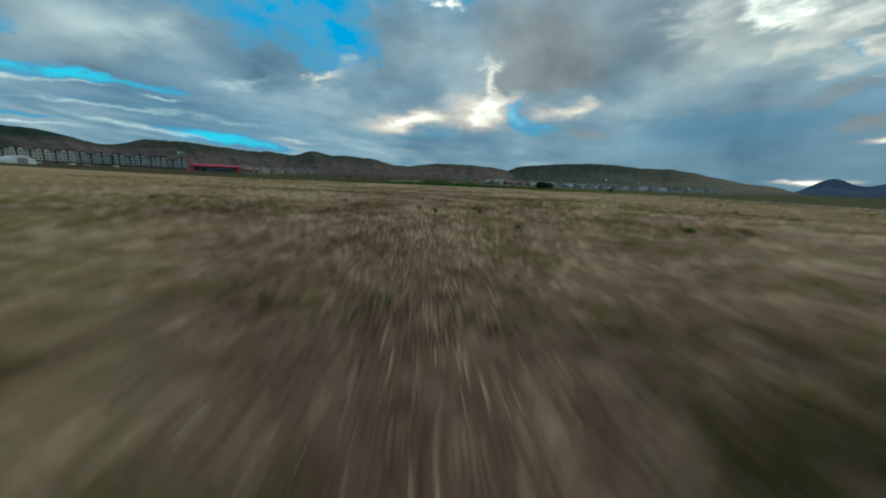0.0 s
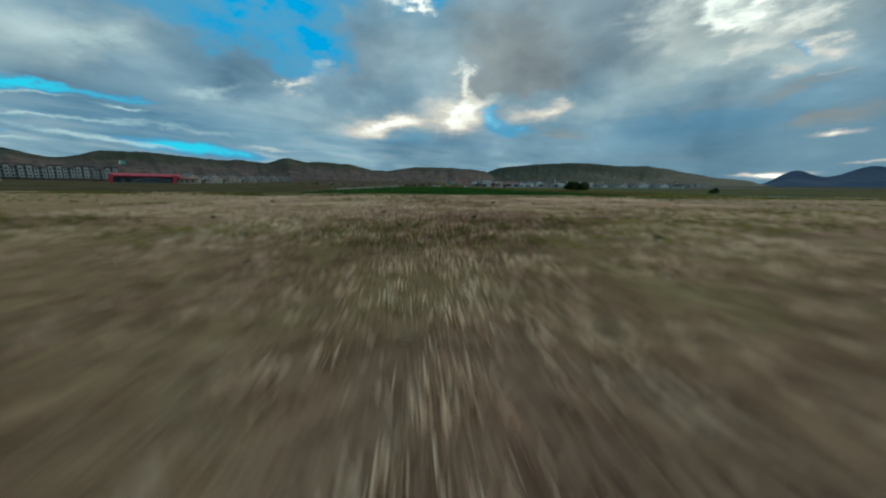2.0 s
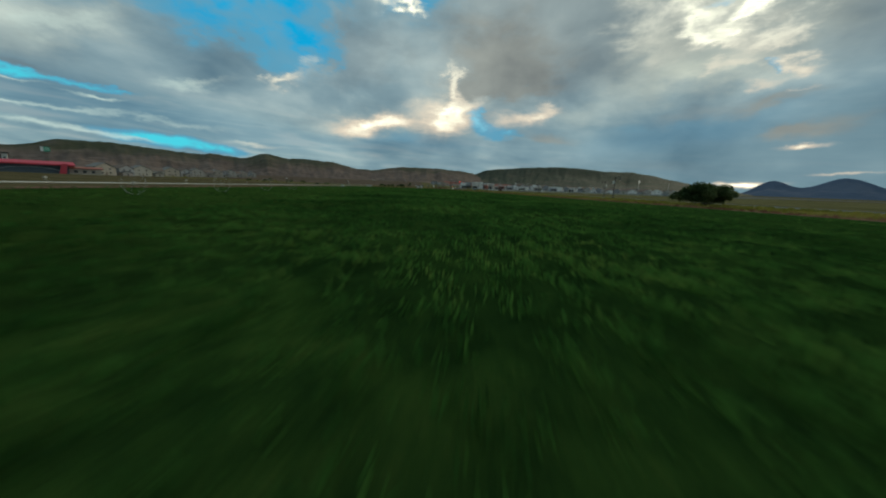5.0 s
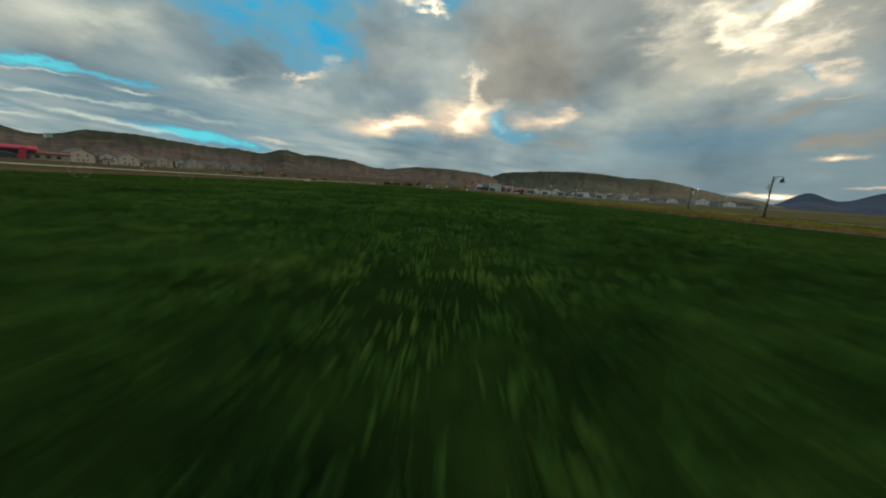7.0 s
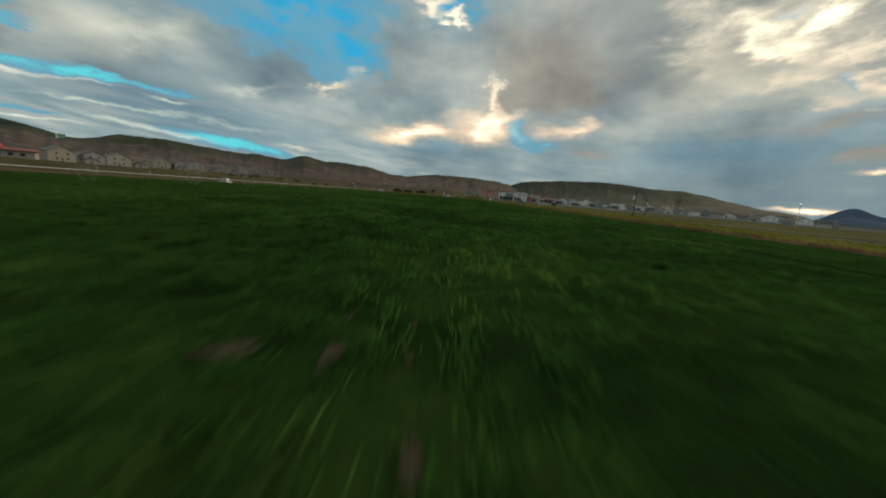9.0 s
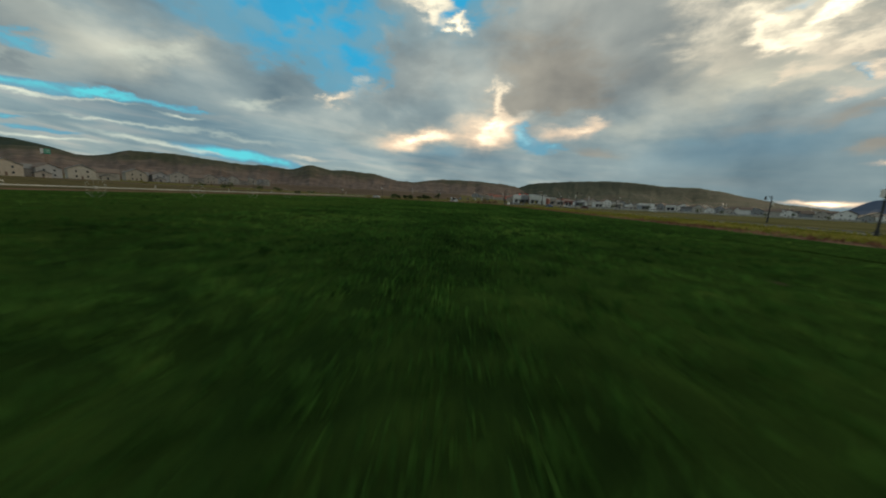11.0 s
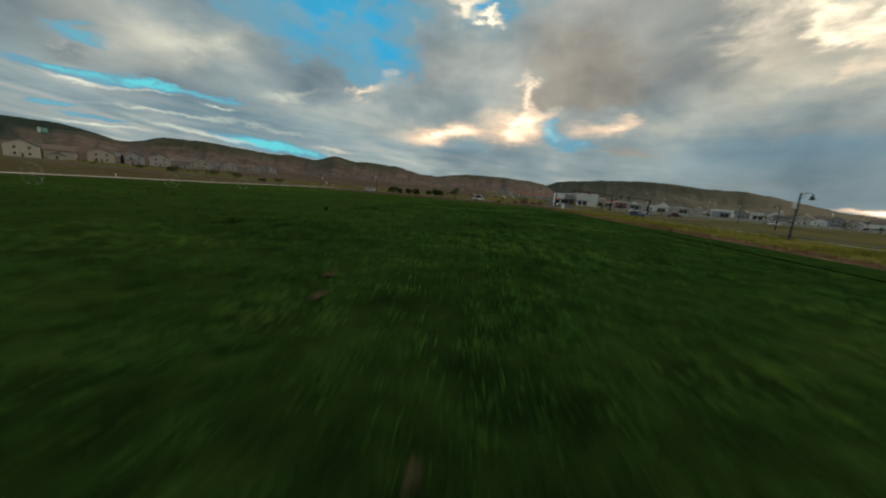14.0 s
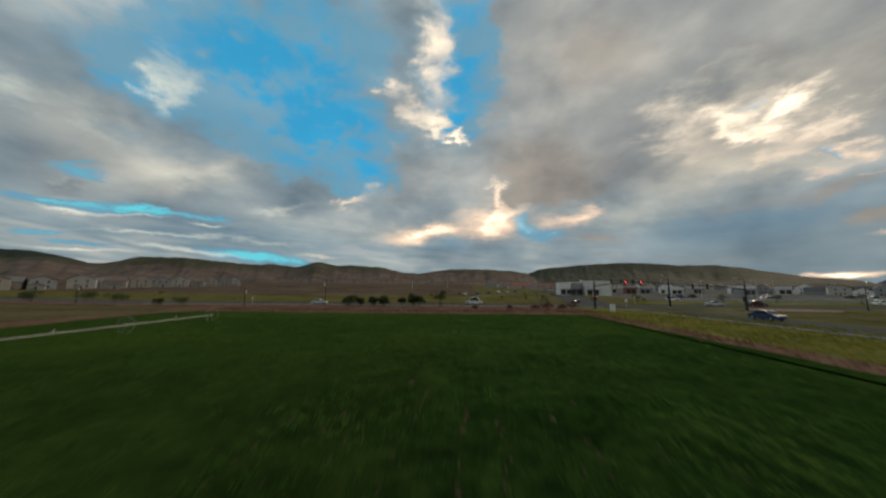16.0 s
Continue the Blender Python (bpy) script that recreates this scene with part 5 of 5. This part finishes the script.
def shed(x, y, turn, w, d, h, wall, label, dark=0.4, low=0.0):
    """A flat-roofed commercial hall with a parapet, a canopy and dark openings."""
    t = thing("commercial_building", x, y, turn, rise(x, y) - 0.1)
    part("wall", box(bmesh.new(), -w / 2, w / 2, -d / 2, d / 2, -0.5, h, 0.05), wall, t)
    bm = bmesh.new()
    box(bm, -w / 2 - 0.1, w / 2 + 0.1, -d / 2 - 0.1, -d / 2 + 0.2, h, h + 0.5)
    box(bm, -w / 2 - 0.1, w / 2 + 0.1, d / 2 - 0.2, d / 2 + 0.1, h, h + 0.5)
    box(bm, -w / 2 - 0.1, -w / 2 + 0.2, -d / 2 + 0.2, d / 2 - 0.2, h, h + 0.5)
    box(bm, w / 2 - 0.2, w / 2 + 0.1, -d / 2 + 0.2, d / 2 - 0.2, h, h + 0.5)
    part("parapet", bm, M_WHITE, t)
    n = max(2, int(w * dark / 3.2))
    for k in range(n):
        px = -w / 2 + 2.0 + 3.2 * k
        window(t, 2.4, min(2.4, h * 0.5), px, -d / 2, 0.2 + min(1.5, h * 0.3), M_DARK_PANEL)
    part("canopy", box(bmesh.new(), -w / 2 + 0.5, -w / 2 + 1.0 + 3.2 * n, -d / 2 - 1.2, -d / 2 - 0.02, min(3.2, h * 0.62), min(3.45, h * 0.62 + 0.25)), M_DARK_PANEL, t)
    return tagged(t, label, "building")


shed(52, 520, -6, 6, 14, 6.6, M_WHITE, "white commercial building with a flat roof")
shed(59, 524, -6, 6.5, 14, 6.9, M_GREY_SIDING, "grey commercial building with a flat roof", 0.7)
shed(69, 516, -8, 13, 16, 7.6, M_STUCCO, "tall pale commercial hall with a flat roof", 0.25)
shed(152, 590, -24, 12, 10, 4.4, M_WHITE, "long white roadside shop with a dark canopy", 0.6)
shed(199, 582, -28, 14, 12, 5.4, M_WHITE, "white shop building with dark openings", 0.35)
shed(214, 566, -30, 7, 8, 5.0, M_STUCCO, "pale shop building with a flat roof", 0.5)
shed(120, 606, -18, 15, 10, 4.0, M_TAN_SIDING, "low tan shop building", 0.6)
shed(92, 610, -12, 16, 12, 5.4, M_BROWN_ROOF, "brown brick-coloured commercial building", 0.5)
shed(104, 640, -14, 14, 12, 7.5, M_BROWN_ROOF, "brown brick-coloured commercial building", 0.5)


def apartment_block(x, y, turn, length, label):
    """Four storeys: pairs of pale bays with balconies in the dark recess between, and flat dark hoods over every second tower."""
    t = thing("apartment_building", x, y, turn, rise(x, y) - 0.3)
    h, d = 12.6, 16
    part("wall", box(bmesh.new(), -length / 2, length / 2, -d / 2, d / 2, -0.5, h, 0.05), M_DARK_PANEL, t)
    part("roof", box(bmesh.new(), -length / 2 - 0.4, length / 2 + 0.4, -d / 2 - 0.4, d / 2 + 0.4, h, h + 0.35), M_SHINGLE, t)
    part("ground_floor", box(bmesh.new(), -length / 2 - 0.3, length / 2 + 0.3, -d / 2 - 0.6, -d / 2 - 0.02, -0.4, 2.6, 0.04), M_BROWN_ROOF, t, "dark brown ground floor")
    n = max(2, round(length / 8.6))
    bay = tall_bay = pane = slab_ = hood = None
    for k in range(n):
        mid = -length / 2 + (k + 0.5) * length / n
        tower = k % 2 == 0
        for px in (mid - 2.6, mid + 2.6):
            where = pose(px, -d / 2, 0)
            if tower and tall_bay is None:
                tall_bay = b = part("bay", box(bmesh.new(), -1.6, 1.6, -1.0, 0.02, 2.7, h + 1.7, 0.04), M_PALE_BAY, t, "pale stucco bay")
                b.matrix_basis = where
            elif not tower and bay is None:
                bay = b = part("bay", box(bmesh.new(), -1.35, 1.35, -0.7, 0.02, 2.7, h - 0.4, 0.04), M_PALE_BAY, t, "pale stucco bay")
                b.matrix_basis = where
            else:
                b = again(tall_bay if tower else bay, t, where)
            for s in range(3):
                m = pose(0, -1.0 if tower else -0.7, 4.6 + 3.1 * s)
                if pane is None:
                    pane = part("window", box(bmesh.new(), -0.65, 0.65, -0.06, 0.02, -0.8, 0.8), M_GLASS, b)
                    pane.matrix_basis = m
                else:
                    again(pane, b, m)
        for s in range(3):
            m = pose(mid, -d / 2, 3.1 + 3.1 * s)
            if slab_ is None:
                slab_ = part("balcony", box(box(bmesh.new(), -1.25, 1.25, -1.3, 0.0, -0.12, 0.08), -1.25, 1.25, -1.3, -1.24, 0.1, 1.0), M_GREY_SIDING, t, "grey balcony with a solid rail")
                slab_.matrix_basis = m
            else:
                again(slab_, t, m)
        if tower:
            m = pose(mid, -d / 2 - 0.4, h + 1.75)
            if hood is None:
                hood = part("roof_hood", box(bmesh.new(), -5.2, 5.2, -1.6, 5.6, 0.0, 0.9, 0.08), M_DARK_PANEL, t, "dark flat roof hood")
                hood.matrix_basis = m
            else:
                again(hood, t, m)
    return tagged(t, label, "apartments", "apartment buildings")


for k, (x, y, ln) in enumerate(((-386, 392, 46), (-420, 372, 34), (-446, 330, 60), (-455, 262, 60), (-371, 421, 26))):
    apartment_block(x, y, (40, 48, 62, 75, 38)[k], ln, "four-storey pale apartment building with dark recesses and roof hoods")


def red_hall():
    """A long blue-grey hall under a low red roof, with a slanting red portal and a lower wing."""
    t = thing("red_roofed_hall", -253, 338, 48, rise(-253, 338) - 0.2)
    part("wall", box(bmesh.new(), -21, 20, -9, 9, -0.5, 5.6, 0.05), M_BLUEGREY, t)
    bm = prism(bmesh.new(), ((-10.8, 5.2), (10.8, 5.2), (10.8, 5.7), (0, 7.9), (-10.8, 5.7)), -23, 21)
    roof = part("roof", bm, M_RED_ROOF, t)
    roof.matrix_basis = pose(0, 0, 0, 0, 0, 90)
    part("fascia", box(bmesh.new(), -23, 21, -11.4, -10.85, 5.0, 5.9, 0.05), M_RED_ROOF, t)
    for px in (-22.5, 17.0):
        part("portal_leg", prism(bmesh.new(), ((px - 1.6, -0.4), (px + 1.4, -0.4), (px + 2.6, 6.4), (px + 0.2, 6.4)), -11.9, -9.3), M_RED_ROOF, t, "slanting red portal leg")
    for px in (-17.5, -12.0):
        window(t, 3.0, 2.6, px, -9.0, 2.0, M_DARK_PANEL)
    part("entrance", box(bmesh.new(), -20.5, -9.5, -9.6, -9.02, 3.9, 4.6, 0.05), M_DARK_PANEL, t, "dark entrance canopy")
    bm = bmesh.new()
    for k in range(16):
        a, b = math.pi * k / 16, math.pi * (k + 1) / 16
        tube(bm, (4 - 13 * math.cos(a), -9.15, 0.4 + 3.4 * math.sin(a)), (4 - 13 * math.cos(b), -9.15, 0.4 + 3.4 * math.sin(b)), 0.2, 0.2, 6)
    part("arch_trim", bm, M_STEEL, t, "pale arched trim")
    part("side_wing", box(bmesh.new(), 20.1, 35, -8, 7, -0.4, 3.6, 0.05), M_TAN_SIDING, t, "tan lower wing")
    wing = part("wing_roof", prism(bmesh.new(), ((-9, 3.6), (8, 3.6), (8, 4.0), (-0.5, 5.2), (-9, 4.0)), -36, -20.1), M_BRICK, t, "dull red wing roof")
    wing.matrix_basis = pose(0, 0, 0, 0, 0, 90)
    for px in (23.0, 27.0, 31.0):
        window(t, 1.6, 1.4, px, -8.0, 1.8, M_DARK_PANEL)
    return tagged(t, "long hall with a red metal roof and blue-grey walls", "hall")


red_hall()


def pylon_sign(x, y):
    t = thing("pylon_sign", x, y, 42, rise(x, y))
    for px in (-0.9, 0.9):
        part("mast", tube(bmesh.new(), (px, 0, -0.3), (px, 0, 24), 0.26, 0.2, 12), M_BARK, t, "thin dark mast")
    part("cabinet", box(bmesh.new(), -4.4, 4.4, -0.6, 0.6, 23, 29.5, 0.1), M_DARK_PANEL, t)
    part("white_panel", box(bmesh.new(), -4.2, -1.5, -0.68, -0.61, 23.3, 29.2), M_WHITE, t)
    part("green_panel", box(bmesh.new(), -1.3, 4.2, -0.68, -0.61, 23.3, 29.2), M_GREEN_SIGN, t, "green sign face")
    for z in (25.0, 27.2):
        part("pale_bar", box(bmesh.new(), -0.8, 3.7, -0.74, -0.69, z, z + 0.7), M_WHITE, t, "pale bar of lettering")
    return tagged(t, "tall pylon sign with a white and a green panel", "sign")


pylon_sign(-521, 609)


def white_tent(x, y):
    t = thing("storage_tent", x, y, 62, rise(x, y))
    bm = bmesh.new()
    outline = [(5 * math.cos(math.pi * k / 10), 4.2 * math.sin(math.pi * k / 10)) for k in range(11)]
    prism(bm, [(5, -0.3)] + outline + [(-5, -0.3)], -17, 17)
    part("cover", bm, M_WHITE, t)
    part("door", box(bmesh.new(), -1.8, 1.8, -17.1, -16.98, 0, 2.9), M_GREY_SIDING, t)
    return tagged(t, "long white fabric storage tent", "tent")


white_tent(-252, 180)
for k in range(7):
    car(-300 + 2 * k, 215 + 9 * k, 60 + 8 * (k % 2), (M_WHITE, M_SILVER_CAR, M_BLUE_CAR)[k % 3], ("white", "silver", "blue")[k % 3] + " car parked before the apartments", 4.6, 1.5, False)


# ---------------------------------------------------------------- lights, cars and small buildings round the crossroads


def light_mast(x, y, tall, lit=True):
    t = thing("light_mast", x, y, 35, rise(x, y))
    part("pole", tube(bmesh.new(), (0, 0, -0.1), (0, 0, tall), 0.13, 0.08, 10), M_STEEL, t)
    part("arm", tube(bmesh.new(), (-0.9, 0, tall), (0.9, 0, tall), 0.05, 0.05, 8), M_STEEL, t)
    for px in (-0.85, 0.85):
        part("light_head", box(bmesh.new(), px - 0.26, px + 0.26, -0.15, 0.15, tall - 0.16, tall - 0.02, 0.03), M_LAMP_LIGHT if lit else M_STEEL, t)
    return tagged(t, "tall steel light mast with two pale heads", "light mast", "light masts of the town")


ms = random.Random(21)
for x, y, tall in ((150, 330, 10), (205, 372, 10), (96, 470, 8), (84, 498, 8), (118, 470, 8.5), (140, 500, 8.5), (104, 540, 9), (168, 520, 9), (190, 470, 8), (232, 520, 9), (76, 560, 9), (44, 560, 8), (130, 560, 10), (260, 560, 9), (60, 640, 9), (-30, 700, 8), (-70, 690, 8), (20, 690, 8)):
    light_mast(x, y, tall, ms.random() < 0.2)
parked = ((M_WHITE, "white"), (M_SILVER_CAR, "silver"), (M_BLUE_CAR, "dark blue"), (M_DARKRED_CAR, "dark red"))
for k in range(16):
    paint, word = parked[k % 4]
    car(74 + 9.5 * k + ms.uniform(-2, 2), 455 + 12 * (k % 4) + ms.uniform(-3, 3), ms.choice((0, 90, 20, 170)), paint, word + " car parked on the gravel lot", 4.5, ms.choice((1.45, 1.7)), False)
for k in range(6):
    paint, word = parked[(k + 1) % 4]
    car(-6 + 7 * k, 498 + 12 * k, 100, paint, word + " car on the road towards the hills", 4.5, 1.5, False)
for k, (x, y, w, h, wall, word) in enumerate(((86, 560, 10, 5.5, M_BRICK, "brick-red"), (98, 575, 9, 6.5, M_TAN_SIDING, "tan"), (112, 566, 8, 5.0, M_BRICK, "brick-red"), (128, 578, 9, 4.5, M_GREY_SIDING, "grey"),
                                             (80, 600, 12, 7.0, M_BRICK, "brick-red"), (142, 566, 8, 4.2, M_STUCCO, "pale"), (172, 590, 9, 4.6, M_TAN_SIDING, "tan"), (184, 560, 8, 4.2, M_GREY_SIDING, "grey"), (236, 590, 10, 4.6, M_STUCCO, "pale"))):
    shed(x, y, -20 + 3 * k, w, 9, h, wall, word + " flat-roofed shop in the town", 0.5)


def low_wall(x0, y0, x1, y1, h):
    d = Vector((x1 - x0, y1 - y0, 0))
    t = thing("garden_wall", x0, y0, math.degrees(math.atan2(d.y, d.x)), rise((x0 + x1) / 2, (y0 + y1) / 2) - 0.3)
    part("masonry", box(bmesh.new(), 0, d.length, -0.12, 0.12, -0.3, h, 0.02), M_CONCRETE, t)
    part("coping", box(bmesh.new(), -0.05, d.length + 0.05, -0.17, 0.17, h, h + 0.1, 0.02), M_STUCCO, t)
    return tagged(t, "long low grey masonry wall before the houses", "wall")


low_wall(74, 447, 160, 447.5, 1.4)
low_wall(170, 447, 300, 449, 1.4)
for k in range(9):
    tree(58 + 22 * k + ms.uniform(-4, 4), 436 + ms.uniform(-4, 6), ms.uniform(2.6, 4.2), ms.uniform(1.6, 2.6), "young green street tree beside the cross road", 300 + k, None, 420)
for k in range(12):
    x, y = -36 + 9 * k + ms.uniform(-3, 3), 440 + ms.uniform(0, 60)
    s = ms.uniform(0.7, 1.4)
    shrub("shrub", x, y, [(0, 0, 0.7 * s, 0.8 * s), (0.6 * s, 0.2, 0.5 * s, 0.6 * s)], 240, 0.18, "olive bush in the rough grass", 400 + k, 3, M_WEED, "bushes in the rough grass")

# dry bushes at the corner of the field and a bare dirt patch beside the cross road
for k, (x, y, s) in enumerate(((11.5, 397, 0.9), (14.8, 399, 1.3), (17.6, 397.5, 1.0), (20.6, 400, 1.4), (6.0, 398.5, 0.7), (-2.0, 399, 0.6))):
    shrub("shrub", x, y, [(0, 0, 0.7 * s, 0.7 * s), (0.6 * s, 0.2, 0.5 * s, 0.55 * s), (-0.6 * s, 0, 0.5 * s, 0.6 * s), (0.1, 0.3, 1.05 * s, 0.4 * s)], 700, 0.10, "reddish-brown dry bush at the field corner", 300 + k, 4, M_RED_WEED, "dry bushes at the field corner")
slab("dirt_patch", [(70 + (9 + 1.5 * noise.noise((k * 0.7, 1.0, 0))) * math.cos(k * math.pi / 12), 402.5 + (5.5 + noise.noise((k * 0.8, 4.0, 0))) * math.sin(k * math.pi / 12)) for k in range(24)],
     0.06, 0.12, mottled("pale_reddish_dirt", (0.16, 0.11, 0.085), (0.24, 0.17, 0.135), (0.32, 0.24, 0.20), 0.4), "bare pale reddish dirt beside the cross road")
